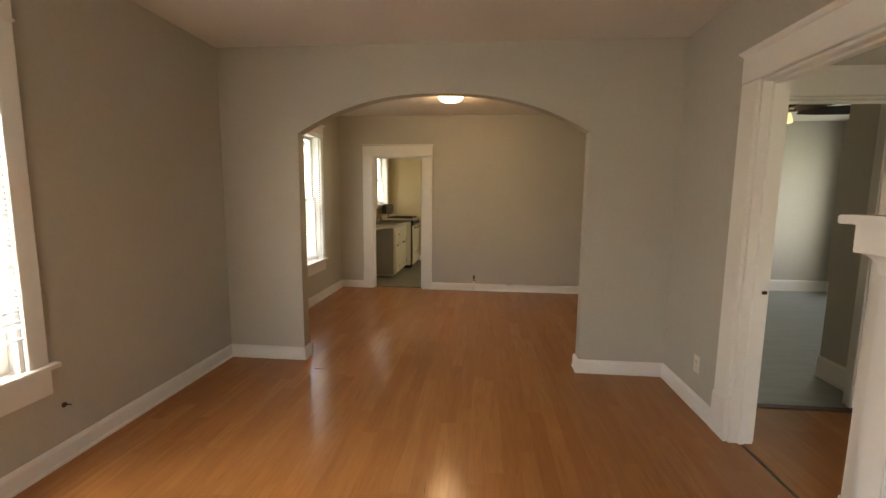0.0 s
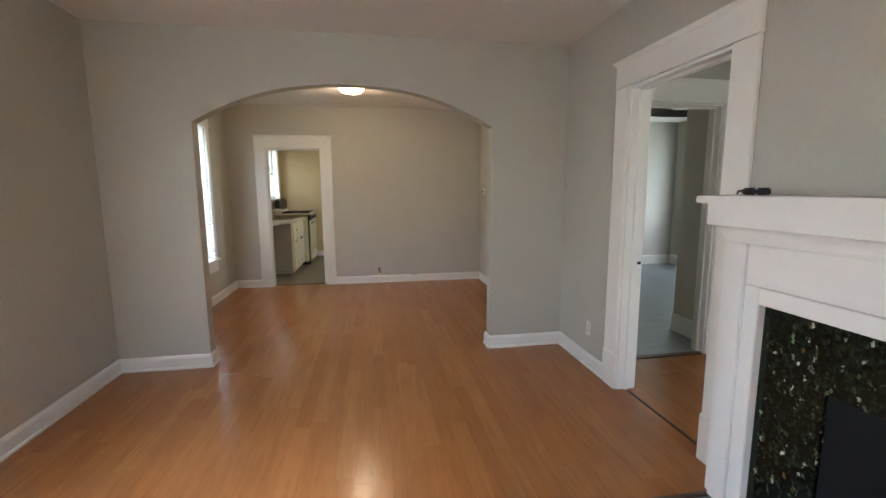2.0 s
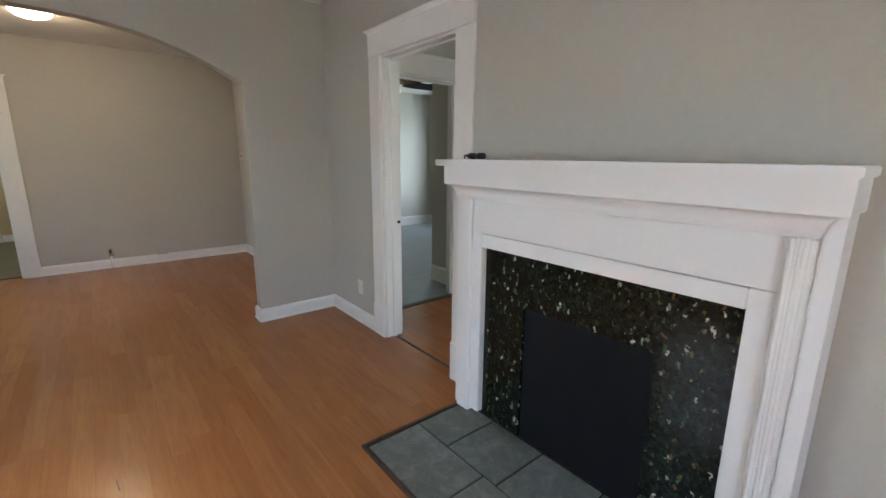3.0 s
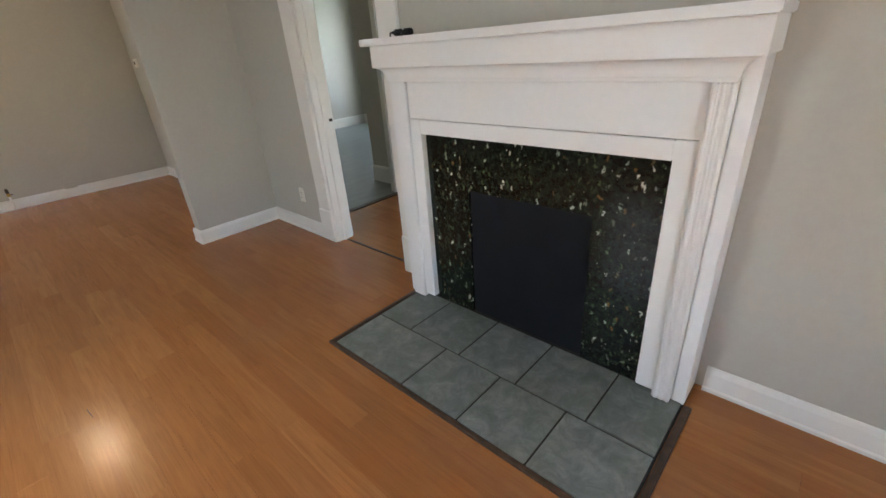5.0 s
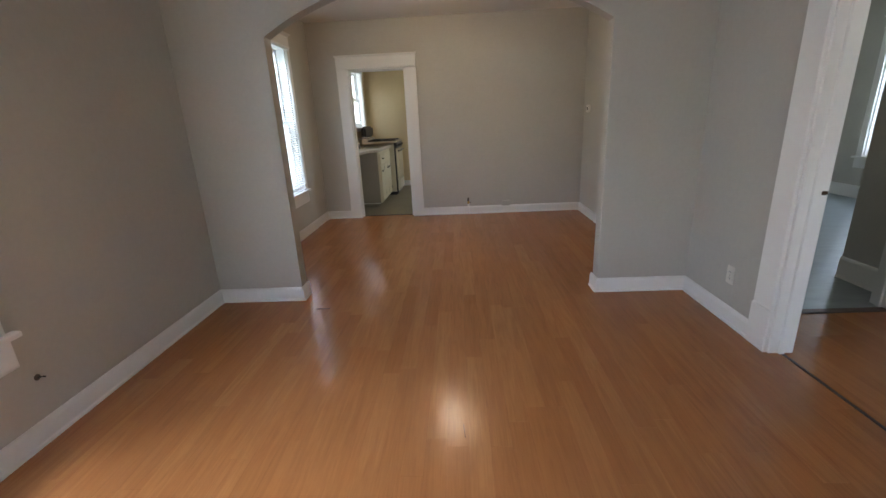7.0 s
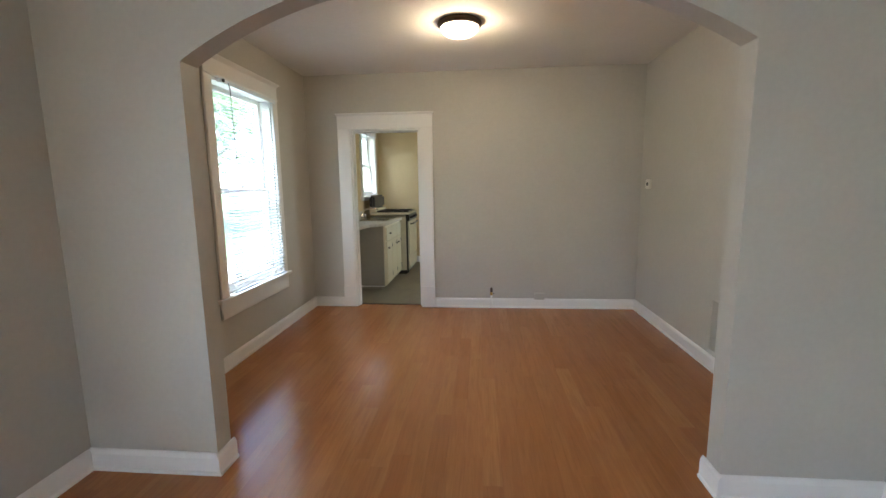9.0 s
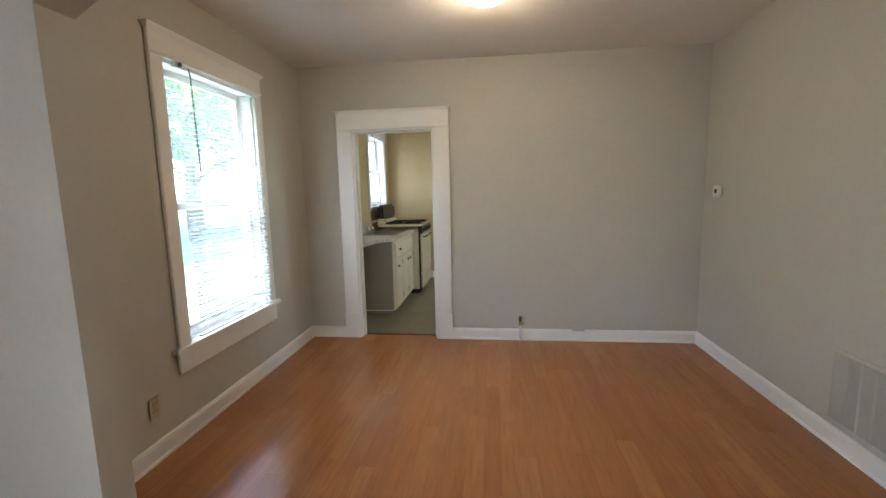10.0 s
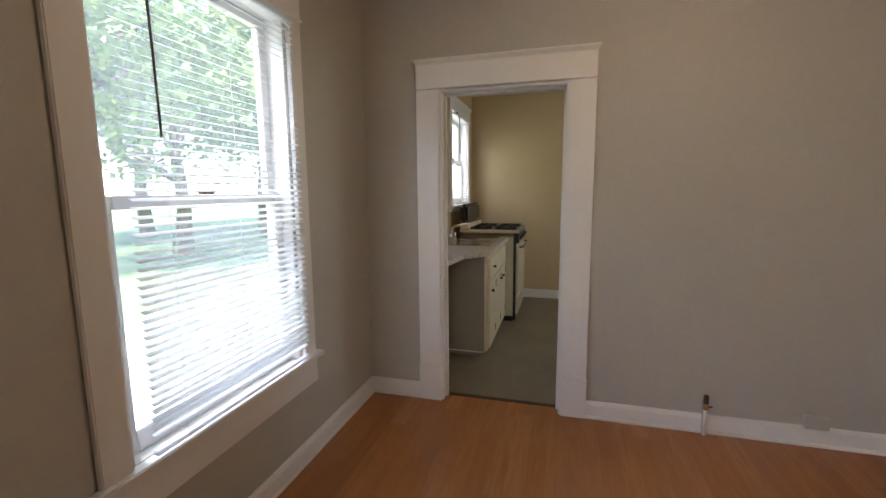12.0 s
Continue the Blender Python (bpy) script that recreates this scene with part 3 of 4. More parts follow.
sash_window("window_7", pose(0.9, 8.1, 0, 0, 0, 180), WHALF, WZ0, WZ1, "white painted double-hung window across the kitchen")
sash_window("window_4", pose(XK, (KW0 + KW1) / 2, 0), (KW1 - KW0) / 2, KZ0, KZ1, "white painted kitchen sash window above the sink", apron=0.04)
mini_blind("window_blind", pose(XL + 0.0375, 5.245, 0), 0.423, 0.563, 2.150, 0.026, "lowered white mini blind with open slats in the dining room window", wand=0.61)
mini_blind("window_blind", pose(XL + 0.0375, WIN_L, 0), 0.423, 0.715, 2.150, 0.026, "white mini blind raised a little above the living room sill", tilt=38, wand=0.61)
mini_blind("window_blind", pose(XK + 0.0375, (KW0 + KW1) / 2 + 0.01, 0), 0.375, 1.235, 2.19, 0.026, "lowered white mini blind in the kitchen window", wand=0.42)


# ---- fireplace ----
def fireplace():
    th = thing("fireplace", pose(XR, 0.8965, 0), "white painted wooden fireplace mantel with black speckled granite surround", "fireplace")
    # local axes: -x into the room, y along the wall, wall face at x = 0
    for s in (-1, 1):
        o = 0.024 if s < 0 else 0.0
        a, b = sorted((s * 0.620, s * (0.7085 - o)))
        pil = part("pilaster", boxes((-0.188, 0, a, b, 0.010, 1.166), bevel=0.004), MANTEL, th)
        for e, r in ((0.676, 0.007), (0.655, 0.008), (0.634, 0.009)) if s < 0 else ():
            bead = lathe([(r * 0.8, 0.012), (r, 0.016), (r, 1.160), (r * 0.8, 1.164)], 12, pose(-0.1835, s * e, 0))
            part("bead", bead, MANTEL, pil)
        a, b = sorted((s * (0.7086 - o), s * (0.7545 - o)))
        part("side_strip", boxes((-0.158, 0, a, b, 0.0, 1.320), bevel=0.003), MANTEL, th)
        a, b = sorted((s * 0.553, s * 0.6199))
        part("inner_stile", boxes((-0.176, 0, a, b, 0.030, 1.0), bevel=0.003), MANTEL, th)
    part("frieze_panel", boxes((-0.174, 0, -0.6199, 0.6199, 1.0025, 1.166), bevel=0.002), MANTEL, th)
    part("lower_rail", boxes((-0.178, 0, -0.553, 0.553, 0.934, 0.9995), bevel=0.003), MANTEL, th)
    # cornice: a cove sweeping out from the pilasters into an upright fascia under the shelf
    cove = [(1.1665, 0.0), (1.172, 0.003), (1.178, 0.004)]
    for k in range(9):
        u = k / 8 * math.pi / 2
        cove.append((1.180 + 0.050 * math.sin(u), 0.006 + 0.050 * (1 - math.cos(u))))
    cove += [(1.234, 0.058), (1.3225, 0.058)]
    part("cornice", stack([(-0.194 - 0.7 * d, 0, -0.6845 - d, 0.7186 + d, z) for z, d in cove]), MANTEL, th)
    part("mantel_shelf", boxes((-0.277, 0, -0.754, 0.800, 1.323, 1.353), bevel=0.004), MANTEL, th)
    edges = (0.012, 0.323, 0.628, 0.936)
    for s in (-1, 1):
        a, b = sorted((s * 0.3015, s * 0.553))
        for z0, z1 in zip(edges, edges[1:]):
            part("granite_tile", boxes((-0.142, 0, a, b, z0 + 0.0006, z1 - 0.0006), bevel=0.0008), GRANITE, th, "polished black granite with pale flakes")
    for a, b in ((-0.301, -0.002), (-0.001, 0.301)):
        part("granite_tile", boxes((-0.142, 0, a, b, 0.685, 0.936), bevel=0.0008), GRANITE, th, "polished black granite with pale flakes")
    part("firebox_cover", boxes((-0.128, 0, -0.3015, 0.3015, 0.012, 0.685), bevel=0.001), FIREBLACK, th, "matt black panel closing the firebox")
    return th


fireplace()


def hearth():
    th = thing("hearth", pose(0, 0, 0), "slate grey tiled hearth edged with dark wood strips", "hearth")
    part("bed", boxes((1.018, 1.77, 0.165, 1.595, -0.02, 0.006)), GROUT, th)
    part("edging", boxes((0.996, 1.016, 0.135, 1.622, -0.02, 0.013), (1.0165, 1.60, 1.596, 1.622, -0.02, 0.012), (1.0165, 1.62, 0.135, 0.163, -0.02, 0.0105), bevel=0.004), DARKWOOD, th, "dark wooden edging strip")
    for x0, x1, cuts in ((1.02, 1.312, (1.592, 1.110, 0.800, 0.494, 0.17)), (1.318, 1.632, (1.592, 1.36, 1.038, 0.729, 0.418, 0.17))):
        for a, b in zip(cuts, cuts[1:]):
            part("tile", boxes((x0, x1, b + 0.004, a - 0.004, -0.005, 0.011 + random.uniform(-0.0008, 0.0008)), bevel=0.0025), SLATE, th)
    return th


hearth()


def folded_sunglasses():
    th = thing("sunglasses", pose(1.635, 1.54, 1.355, 0, 0, 84), "dark folded sunglasses lying on the mantel shelf", "sunglasses")
    for s in (-1, 1):
        pts = [(s * 0.035 + 0.027 * math.cos(a), 0.012 * math.sin(a), 0.014) for a in [i / 12 * 2 * math.pi for i in range(12)]]
        part("lens", prism([(p[0], p[1] * 1.9) for p in pts], 0.0, 0.03, 0.006), FABRIC if s < 0 else BLACK, th)
        part("arm", tube([(s * 0.066, 0.01, 0.014), (s * 0.04, 0.03, 0.020), (-s * 0.05, 0.036, 0.017), (-s * 0.075, 0.02, 0.004)], 0.0032, 8), FABRIC, th)
    part("bridge", tube([(-0.012, 0.004, 0.01), (0, 0.008, 0.014), (0.012, 0.004, 0.01)], 0.003, 8), BLACK, th)
    return th


folded_sunglasses()


# ---- living and dining room fixtures ----
def ceiling_light():
    th = thing("ceiling_light", pose(-0.065, 5.14, H), "lit flush ceiling light with bronze rim and frosted glass dome", "ceiling light")
    part("rim", lathe([(0.12, 0), (0.162, 0), (0.166, -0.012), (0.160, -0.028), (0.148, -0.036), (0.140, -0.040), (0.12, -0.02)], 48), DARK_METAL, th, "dark bronze rim")
    dome = part("dome", lathe([(0.142, -0.034), (0.140, -0.05), (0.128, -0.068), (0.10, -0.086), (0.06, -0.097), (0.012, -0.101)], 48), LAMPGLASS, th, "glowing frosted glass dome")
    part("finial", lathe([(0.008, -0.099), (0.010, -0.106), (0.004, -0.114)], 16), DARK_METAL, th)
    dome.visible_shadow = False
    return th


ceiling_light()


def outlet(name, m, label, material, kind="outlet"):
    """A wall plate in local axes: x across, -y out of the wall."""
    th = thing(name, m, label, kind)
    part("plate", boxes((-0.036, 0.036, -0.006, 0, -0.058, 0.058), bevel=0.003), material, th)
    for z in (-0.02, 0.02):
        sock = part("socket", boxes((-0.017, 0.017, -0.0085, -0.005, z - 0.014, z + 0.014), bevel=0.002), material, th)
        part("slot", boxes((-0.008, -0.0055, -0.0092, -0.0083, z - 0.005, z + 0.005), (0.0055, 0.008, -0.0092, -0.0083, z - 0.005, z + 0.005)), SLOT, sock)
    part("screw", lathe([(0.003, 0), (0.003, 0.0015), (0.001, 0.002)], 10, pose(0, -0.006, 0, 90)), STEEL, th)
    return th


outlet("wall_outlet", pose(XR, 3.04, 0.305, 0, 0, -90), "ivory duplex outlet low on the greige wall", PLASTIC)
outlet("wall_outlet", pose(XL, 4.47, 0.295, 0, 0, 90), "tan painted duplex outlet below the dining room window", TANPLATE)


def thermostat():
    th = thing("thermostat", pose(XR, 6.225, 1.355, 0, 0, -90), "small white square thermostat on the dining room wall", "thermostat")
    part("case", boxes((-0.052, 0.052, -0.026, 0, -0.047, 0.047), bevel=0.006), PLASTIC, th)
    part("dial", lathe([(0.018, 0), (0.018, 0.004), (0.013, 0.006)], 24, pose(0, -0.026, 0, 90)), BLACK, th, "dark round dial")
    return th


thermostat()


def return_grille():
    th = thing("air_grille", pose(XR, 4.76, 0.332, 0, 0, -90), "wall-coloured louvred return air grille near the floor", "vent")
    w, h = 0.19, 0.205
    part("frame", boxes((-w, w, -0.008, 0, h - 0.022, h), (-w, w, -0.008, 0, -h, -h + 0.022), (-w, -w + 0.022, -0.008, 0, -h + 0.022, h - 0.022), (w - 0.022, w, -0.008, 0, -h + 0.022, h - 0.022), bevel=0.002), WALL, th)
    part("backing", boxes((-w + 0.02, w - 0.02, -0.0015, 0, -h + 0.02, h - 0.02)), WALL, th)
    for x in (-0.084, 0.0, 0.084):
        part("mullion", boxes((x - 0.006, x + 0.006, -0.0085, -0.001, -h + 0.022, h - 0.022), bevel=0.001), WALL, th)
    bm = box(fresh(), -w + 0.023, w - 0.023, -0.0075, 0.0035, -0.0011, 0.0011, m=pose(0, 0, 0, 32))
    louver = to_mesh("louver", bm, WALL)
    z = -h + 0.03
    while z < h - 0.026:
        ob = new("louver", louver)
        ob.parent, ob.location = th, (0, -0.003, z)
        z += 0.0125
    return th


return_grille()


def gas_stub():
    th = thing("gas_pipe", pose(0.213, YB - 0.038, 0), "capped gas pipe stub rising through the floor at the baseboard", "pipe")
    part("pipe", lathe([(0.010, 0), (0.010, 0.15)], 16), TRIM, th)
    part("valve", lathe([(0.010, 0.15), (0.015, 0.153), (0.015, 0.182), (0.011, 0.186)], 12), BRASS, th, "brass valve body")
    part("cap", lathe([(0.011, 0.186), (0.014, 0.188), (0.014, 0.228), (0.009, 0.236)], 8), RUST, th, "dark iron cap")
    part("handle", boxes((0.012, 0.034, -0.004, 0.004, 0.164, 0.172), bevel=0.002), RUST, th)
    return th


gas_stub()


def jack_box():
    th = thing("cable_jack", pose(0.742, YB, 0.137), "small grey painted jack box above the baseboard", "wall jack")
    part("case", boxes((-0.056, 0.056, -0.03, 0, -0.036, 0.036), bevel=0.004), WALL, th)
    part("cover", boxes((-0.05, 0.05, -0.034, -0.029, -0.03, 0.03), bevel=0.003), WALL, th)
    return th


jack_box()


def coax():
    th = thing("cable_stub", pose(XL, 2.075, 0.30, 0, 0, 90), "short cut cable end poking out of the wall", "cable")
    part("ring", lathe([(0.014, 0), (0.014, 0.003), (0.006, 0.006)], 16, pose(0, 0, 0, 90)), RUST, th)
    part("wire", tube([(0, -0.004, 0), (0.004, -0.02, 0.002), (0.012, -0.03, -0.004)], 0.0035, 8), SLOT, th)
    return th


coax()
solid("threshold_strip", boxes((1.834, 1.848, 1.866, 2.619, -0.01, 0.004), bevel=0.002), DARKWOOD, "dark worn floor joint strip in the doorway", "threshold", "structure")
solid("threshold_bedroom", boxes((2.136, 2.844, YD - 0.02, YD + 0.035, -0.01, 0.009), bevel=0.003), DARKWOOD, "dark worn wooden threshold at the bedroom", "threshold", "structure")
solid("threshold_kitchen", boxes((-1.309, -0.581, YB + 0.07, YB + 0.10, -0.01, 0.006), bevel=0.002), DARKWOOD, "dark worn strip at the kitchen floor", "threshold", "structure")


# ---- bedroom ----
def ceiling_fan():
    th = thing("ceiling_fan", pose(2.99, 4.43, H), "black ceiling fan with a lit light kit", "ceiling fan")
    th.scale = (1, 1, 1.22)
    part("canopy", lathe([(0.065, 0), (0.065, -0.02), (0.02, -0.05), (0.012, -0.15)], 24), BLACK, th)
    part("motor", lathe([(0.03, -0.145), (0.10, -0.165), (0.115, -0.2), (0.105, -0.275), (0.05, -0.28)], 32), BLACK, th)
    for k in range(5):
        a = 72 * k - 8
        m = pose(0, 0, -0.30, 0, 0, a) @ pose(0, 0, 0, -16)
        bm = prism([(0.16, -0.045), (0.30, -0.062), (0.56, -0.07), (0.62, -0.05), (0.63, 0.0), (0.62, 0.05), (0.56, 0.07), (0.30, 0.062), (0.16, 0.045)], -0.005, 0.005, 0.0015)
        bmesh.ops.transform(bm, matrix=m, verts=bm.verts)
        blade = part("blade", bm, BLADE, th, "black fan blade")
        bm = boxes((0.07, 0.22, -0.014, 0.014, 0.004, 0.012), bevel=0.002)
        bmesh.ops.transform(bm, matrix=m, verts=bm.verts)
        part("blade_iron", bm, BLACK, blade)
    part("light_hub", lathe([(0.05, -0.28), (0.06, -0.295), (0.05, -0.325), (0.02, -0.335)], 24), BLACK, th)
    for k in range(3):
        a = radians(120 * k + 200)
        m = pose(0.075 * math.cos(a), 0.075 * math.sin(a), -0.335)
        shade = part("lamp_shade", lathe([(0.014, 0.02), (0.022, 0.0), (0.032, -0.03), (0.034, -0.05), (0.015, -0.054)], 20, m), FANGLASS, th, "lit glass lamp shade")
        shade.visible_shadow = False
    return th


ceiling_fan()


# ---- kitchen ----
def sink_cabinet():
    th = thing("sink_cabinet", pose(0, 0, 0), "worn white sink base cabinet with a grey end panel", "cabinet")
    x0, x1, y0, y1 = XK, -1.15, 7.20, 8.24
    part("body", boxes((x0, x1 - 0.02, y0 + 0.018, y1, 0.07, 0.86)), CABINET, th)
    part("end_panel", boxes((x0, x1 - 0.022, y0, y0 + 0.017, 0.062, 0.862), bevel=0.001), CABSIDE, th, "darker grey end panel")
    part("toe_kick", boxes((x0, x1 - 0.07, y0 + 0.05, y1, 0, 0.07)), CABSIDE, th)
    part("toe_edge", boxes((x0, x1 - 0.025, y0 + 0.002, y0 + 0.02, 0.05, 0.061), bevel=0.001), TRIM, th)
    part("face_frame", boxes((x1 - 0.0215, x1, y0, y0 + 0.045, 0.062, 0.86), (x1 - 0.0215, x1, y1 - 0.045, y1, 0.062, 0.86), (x1 - 0.0215, x1, y0 + 0.045, y1 - 0.045, 0.82, 0.86), (x1 - 0.0215, x1, y0 + 0.045, y1 - 0.045, 0.062, 0.1), (x1 - 0.0215, x1, y0 + 0.045, y1 - 0.045, 0.64, 0.67), bevel=0.001), CABINET, th)
    span = (y1 - y0 - 0.08) / 3
    for k in range(3):
        a = y0 + 0.03 + k * (span + 0.01)
        d = part("drawer_front" if k == 0 else "false_front", boxes((x1 + 0.001, x1 + 0.02, a, a + span, 0.655, 0.83), bevel=0.004), CABINET, th)
        if k == 0:
            part("knob", lathe([(0.006, 0), (0.006, 0.012), (0.014, 0.018), (0.012, 0.026)], 14, pose(x1 + 0.02, a + span / 2, 0.745, 0, 90)), BLACK, d, "dark knob")
        d = part("door", boxes((x1 + 0.001, x1 + 0.02, a, a + span, 0.08, 0.645), bevel=0.004), CABINET, th)
        part("knob", lathe([(0.006, 0), (0.006, 0.012), (0.014, 0.018), (0.012, 0.026)], 14, pose(x1 + 0.02, a + (span * 0.2 if k != 1 else span * 0.8), 0.56, 0, 90)), BLACK, d, "dark knob")
        part("hinge", boxes((x1 + 0.016, x1 + 0.024, a + span - 0.006, a + span + 0.008, 0.14, 0.2), (x1 + 0.016, x1 + 0.024, a + span - 0.006, a + span + 0.008, 0.54, 0.6), bevel=0.002), BLACK, d)
    return th


sink_cabinet()


def countertop():
    th = thing("countertop", pose(0, 0, 0), "worn beige laminate countertop with a clipped corner", "countertop")
    part("top", prism([(XK, 6.62), (-1.33, 6.62), (-1.29, 6.98), (-1.125, 7.175), (-1.108, 8.24), (XK, 8.24)], 0.862, 0.90, 0.004), COUNTER, th)
    part("backsplash", boxes((XK, XK + 0.02, 6.62, 8.24, 0.9, 1.0), bevel=0.003), COUNTER, th)
    return th


countertop()


def sink():
    th = thing("kitchen_sink", pose(-1.40, 7.83, 0.90), "double-bowl stainless steel sink set in the countertop", "sink")
    part("rim", boxes((-0.25, 0.22, -0.36, -0.335, 0, 0.006), (-0.25, 0.22, 0.335, 0.36, 0, 0.006), (-0.25, -0.15, -0.335, 0.335, 0, 0.006), (0.19, 0.22, -0.335, 0.335, 0, 0.006), (-0.15, 0.19, -0.015, 0.015, 0, 0.006), bevel=0.002), STEEL, th)
    for s in (-1, 1):
        a, b = sorted((s * 0.015, s * 0.335))
        bowl = part("bowl", boxes((-0.15, 0.19, a, b, 0.0004, 0.0024)), STEEL, th)
        part("drain", lathe([(0.04, 0.0024), (0.04, 0.004), (0.03, 0.0045)], 20, pose(0.02, (a + b) / 2, 0)), CHROME, bowl)
    return th


sink()


def faucet():
    th = thing("faucet", pose(-1.60, 7.83, 0.906), "chrome kitchen faucet with two handles and a swivel spout", "faucet")
    part("base", boxes((-0.03, 0.03, -0.11, 0.11, 0, 0.022), bevel=0.008), CHROME, th)
    part("spout", tube([(0, 0, 0.02), (0, 0, 0.10), (0.03, 0.01, 0.135), (0.12, 0.04, 0.155), (0.19, 0.06, 0.15), (0.20, 0.063, 0.125)], 0.011, 12), CHROME, th)
    for s in (-1, 1):
        part("handle", lathe([(0.016, 0.022), (0.024, 0.035), (0.026, 0.06), (0.012, 0.072)], 16, pose(0, s * 0.085, 0)), CHROME, th)
    return th


faucet()


def stove():
    th = thing("gas_stove", pose(0, 0, 0), "old cream enamel gas stove with black backguard and grates", "stove")
    x0, x1, y0, y1 = XK + 0.09, -1.0, 8.27, 9.02
    part("body", boxes((x0, x1 - 0.03, y0, y1, 0.06, 0.90), bevel=0.006), ENAMEL, th)
    part("side_edge", boxes((x1 - 0.055, x1 - 0.028, y0 - 0.0035, y0 - 0.0003, 0.02, 0.936)), BLACK, th, "black edge of the side")
    part("base", boxes((x0 + 0.02, x1 - 0.06, y0 + 0.02, y1 - 0.02, 0, 0.06)), BLACK, th)
    part("cooktop", boxes((x0, x1, y0 - 0.004, y1 + 0.004, 0.938, 0.968), bevel=0.01), ENAMEL, th)
    panel = part("control_panel", boxes((x1 - 0.035, x1, y0, y1, 0.835, 0.938), bevel=0.006), BLACK, th, "black control panel")
    for k in range(5):
        part("knob", lathe([(0.02, 0), (0.018, 0.02), (0.012, 0.024)], 16, pose(x1, y0 + 0.09 + k * 0.143, 0.888, 0, 90)), BLACK, panel)
    door = part("oven_door", boxes((x1 - 0.03, x1 - 0.002, y0 + 0.006, y1 - 0.006, 0.29, 0.83), bevel=0.008), ENAMEL, th)
    part("handle", tube([(x1 - 0.002, y0 + 0.08, 0.785), (x1 + 0.035, y0 + 0.08, 0.79), (x1 + 0.035, y1 - 0.08, 0.79), (x1 - 0.002, y1 - 0.08, 0.785)], 0.009, 10), BLACK, door)
    part("drawer", boxes((x1 - 0.03, x1 - 0.004, y0 + 0.006, y1 - 0.006, 0.075, 0.275), bevel=0.008), ENAMEL, th)
    guard = part("backguard", boxes((x0, x0 + 0.085, y0 + 0.01, y1 - 0.01, 1.03, 1.235), bevel=0.03), BLACK, th, "black backguard")
    part("trim_strip", boxes((x0 + 0.005, x0 + 0.105, y0 + 0.012, y1 - 0.012, 0.972, 1.03), bevel=0.003), ENAMEL, guard, "cream enamel riser")
    for gx in (x0 + 0.22, x0 + 0.48):
        for gy in (y0 + 0.2, y1 - 0.2):
            bm = fresh()
            for k in range(4):
                box(bm, 0.03, 0.115, -0.005, 0.005, 0.012, 0.024, m=pose(gx, gy, 0.968, 0, 0, 90 * k))
            for s in (-1, 1):
                box(bm, gx - 0.115, gx + 0.115, gy + s * 0.11 - 0.005, gy + s * 0.11 + 0.005, 0.968, 0.990)
                box(bm, gx + s * 0.11 - 0.005, gx + s * 0.11 + 0.005, gy - 0.105, gy + 0.105, 0.968, 0.989)
            grate = part("grate", bm, BLACK, th, "black cast iron burner grate")
            part("burner", lathe([(0.04, 0.968), (0.045, 0.974), (0.035, 0.982), (0.01, 0.984)], 20, pose(gx, gy, 0)), BLACK, grate)
    return th


stove()


# ---- outdoors ----
solid("ground", boxes((-400, 400, -400, 400, -0.75, -0.65)), GRASS, "mown green lawn around the house", "ground", "structure")
solid("driveway", boxes((-7.2, -4.0, -60, 60, -0.649, -0.63)), CONCRETE, "pale concrete driveway beside the house", "driveway", "structure")
solid("foundation", boxes((XL - T, XE + T, Y0 - T, YK + T, -0.68, -0.101)), CONCRETE, "concrete foundation under the house", "foundation", "structure")


def tree(x, y, height, spread, seed):
    rng = random.Random(seed)
    th = thing("tree", pose(x, y, -0.65), "leafy green broadleaf tree beside the lawn", "tree", "trees outside")
    tips = []
    trunk = tube([(0, 0, 0), (0.08, 0.03, height * 0.2), (-0.05, 0.08, height * 0.42), (0.05, 0.0, height * 0.62)], 0.2, 10)
    for v in trunk.verts:
        k = 1.25 - 0.75 * v.co.z / (height * 0.62)
        v.co.x, v.co.y = v.co.x * k, v.co.y * k
    body = part("trunk", trunk, BARK, th)
    for k in range(9):
        a = k * 2.4 + rng.uniform(-0.4, 0.4)
        z = height * rng.uniform(0.25, 0.6)
        tip = Vector((math.cos(a) * spread * rng.uniform(0.45, 0.8), math.sin(a) * spread * rng.uniform(0.45, 0.8), z + height * rng.uniform(0.1, 0.32)))
        part("limb", tube([(0, 0, z), tuple(Vector((0, 0, z)).lerp(tip, 0.5) + Vector((0, 0, 0.25))), tuple(tip)], 0.055, 6), BARK, body)
        tips.append(tip)
    verts, faces = [], []
    for tip in tips + [Vector((0, 0, height * 0.85)), Vector((0, 0, height * 0.7))]:
        for k in range(20):
            c = tip + Vector((rng.gauss(0, spread * 0.24), rng.gauss(0, spread * 0.24), rng.gauss(0, height * 0.09)))
            for j in range(22):
                p = c + Vector((rng.gauss(0, 0.3), rng.gauss(0, 0.3), rng.gauss(0, 0.22)))
                q = Euler((rng.uniform(-1, 1), rng.uniform(-1, 1), rng.uniform(0, 6.3))).to_matrix()
                s = rng.uniform(0.10, 0.20)
                i = len(verts)
                verts += [tuple(p + q @ Vector(w) * s) for w in ((-1, 0, 0), (0, -0.55, 0.08), (1, 0, 0), (0, 0.55, 0.08))]
                faces.append((i, i + 1, i + 2, i + 3))
    me = bpy.data.meshes.new("crown")
    me.from_pydata(verts, [], faces)
    me.materials.append(LEAF)
    crown = new("crown", me)
    crown.parent = th
    return th


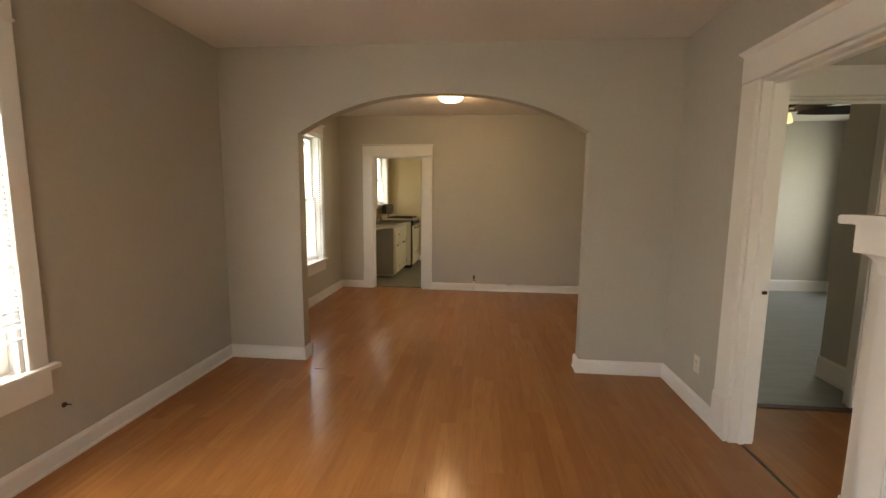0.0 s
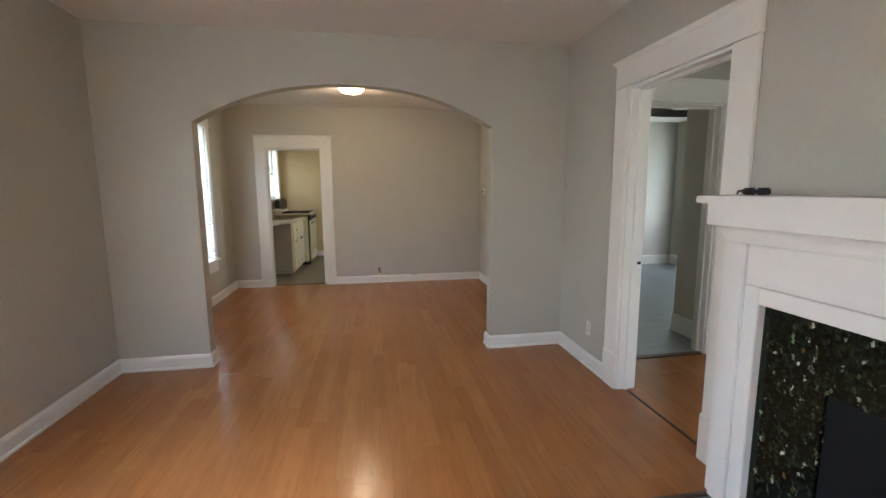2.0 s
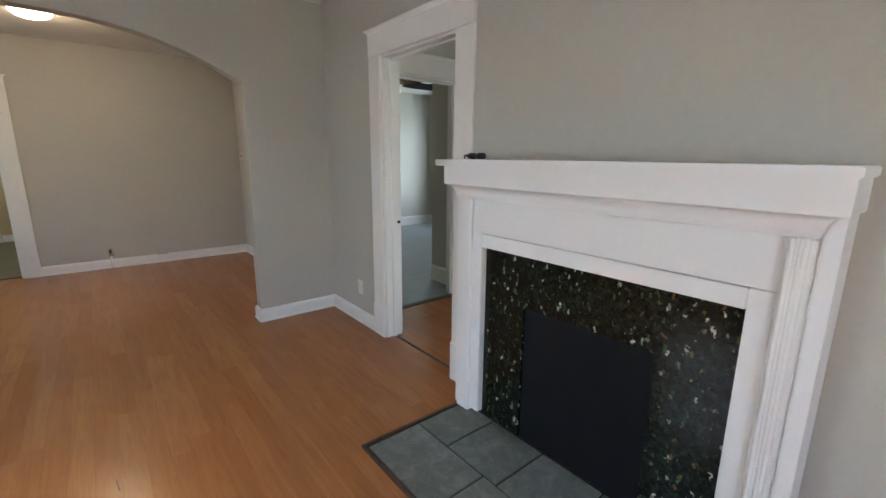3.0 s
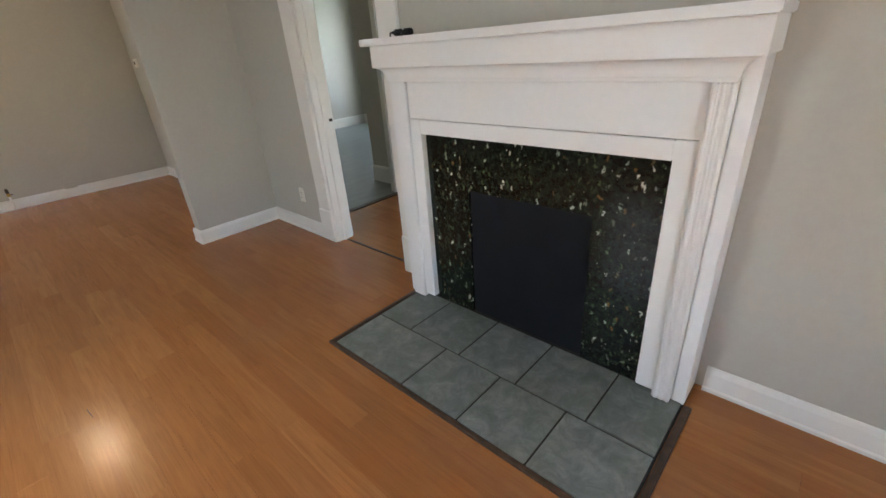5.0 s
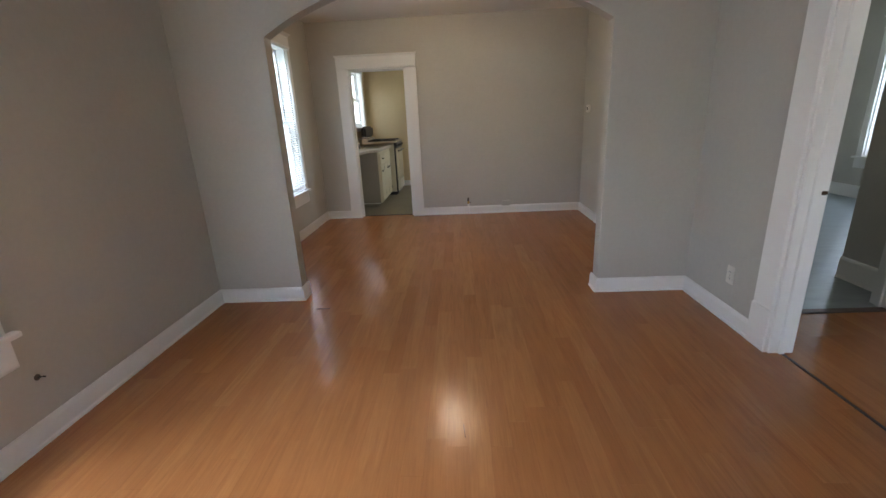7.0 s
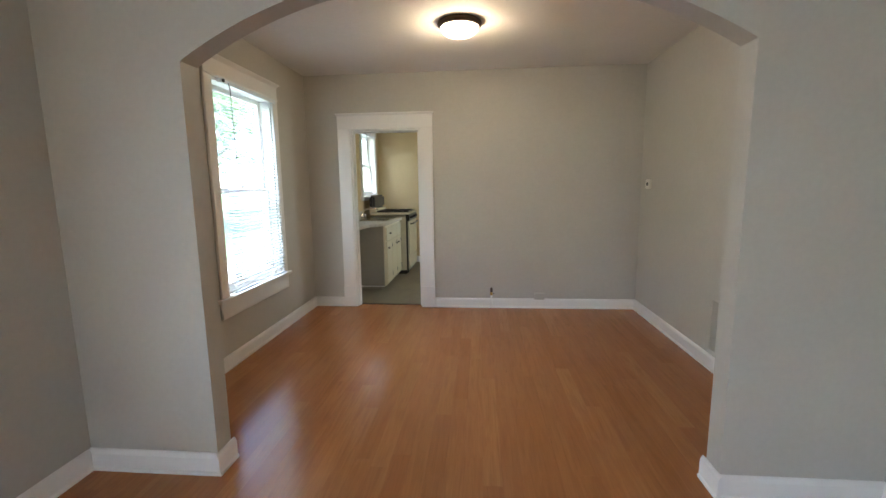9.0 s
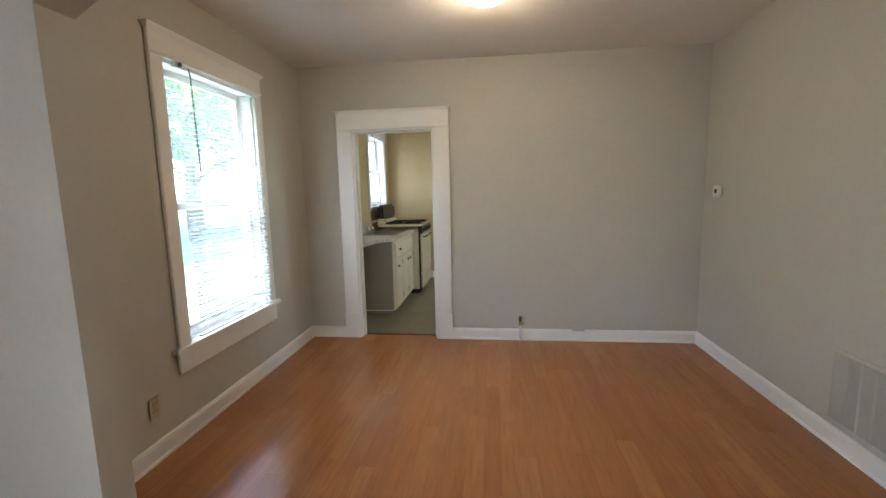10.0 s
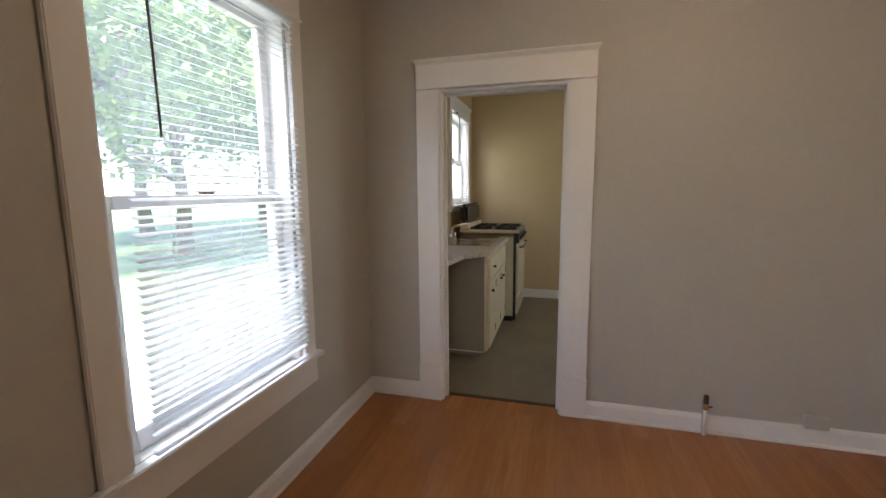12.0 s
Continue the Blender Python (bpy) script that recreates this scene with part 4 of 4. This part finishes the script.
first = tree(-11.5, 10.5, 8.0, 3.6, 3)
for x, y, a, s in ((-13, 15.5, 70, 1.1), (-12.5, 4.5, 160, 0.95), (-14, 21, 240, 1.2), (-14, -2, 300, 1.05), (-19, 13, 20, 1.4), (-20, 20, 200, 1.4), (-19, 28, 90, 1.5), (-18, 6, 130, 1.3), (16, 8, 110, 1.1), (15, 14, 50, 1.0)):
    t = copy_thing(first, pose(x, y, -0.65, 0, 0, a))
    t.scale = (s, s, s)


# ---- oak strips of the floor ----
floor = solid("floor", boxes((XL - 0.01, XR + 0.06, Y0, YB + 0.085, -0.1, -0.008), (XR + 0.06, XH2, Y0, YD, -0.1, -0.008)), SUBFLOOR, "orange oak laminate strip floor with a semi-gloss finish", "floor", "structure")


def strips():
    w = 0.0915
    rng = random.Random(7)
    cache = {}

    def lay(x0, x1, y0, y1):
        key = (round(x1 - x0, 4), round(y1 - y0, 4))
        if key not in cache:
            bm = boxes((0.00015, key[0] - 0.00015, 0.0003, key[1] - 0.0003, -0.008, 0.0))
            cache[key] = to_mesh("strip", bm, OAK)
        ob = new("strip", cache[key])
        ob.parent, ob.location = floor, (x0, y0, 0.0)

    x = XL + 0.001
    while x < XR + 0.055:
        x1 = min(x + w, XR + 0.056)
        start, end = Y0, YB + 0.08
        y = start - rng.choice((0.0, 0.2, 0.4, 0.6, 0.8))
        while y < end:
            n = y + rng.choice((0.9, 1.1, 1.25, 1.4))
            a, b = max(y, start), min(n, end)
            if b - a > 0.02:
                lay(x, x1, a, b)
            y = n
        x = x1
    x = XR + 0.0775
    while x < XH2:
        x1 = min(x + w, XH2)
        y = 0.3 - rng.choice((0.0, 0.3, 0.6))
        while y < YD:
            n = y + 1.25
            a, b = max(y, 0.3), min(n, YD - 0.0)
            if b - a > 0.02:
                lay(x, x1, a, b)
            y = n
        x = x1


strips()
part("chip", tube([(0.083, 2.005, 0.0012), (0.079, 2.04, 0.0014), (0.076, 2.085, 0.0012)], 0.0014, 6), SLOT, floor, "dark chipped joint")
part("raised_seam", boxes((-1.005, -0.905, 3.362, 3.368, -0.004, 0.003), bevel=0.001), SUBFLOOR, floor, "lifted laminate seam")
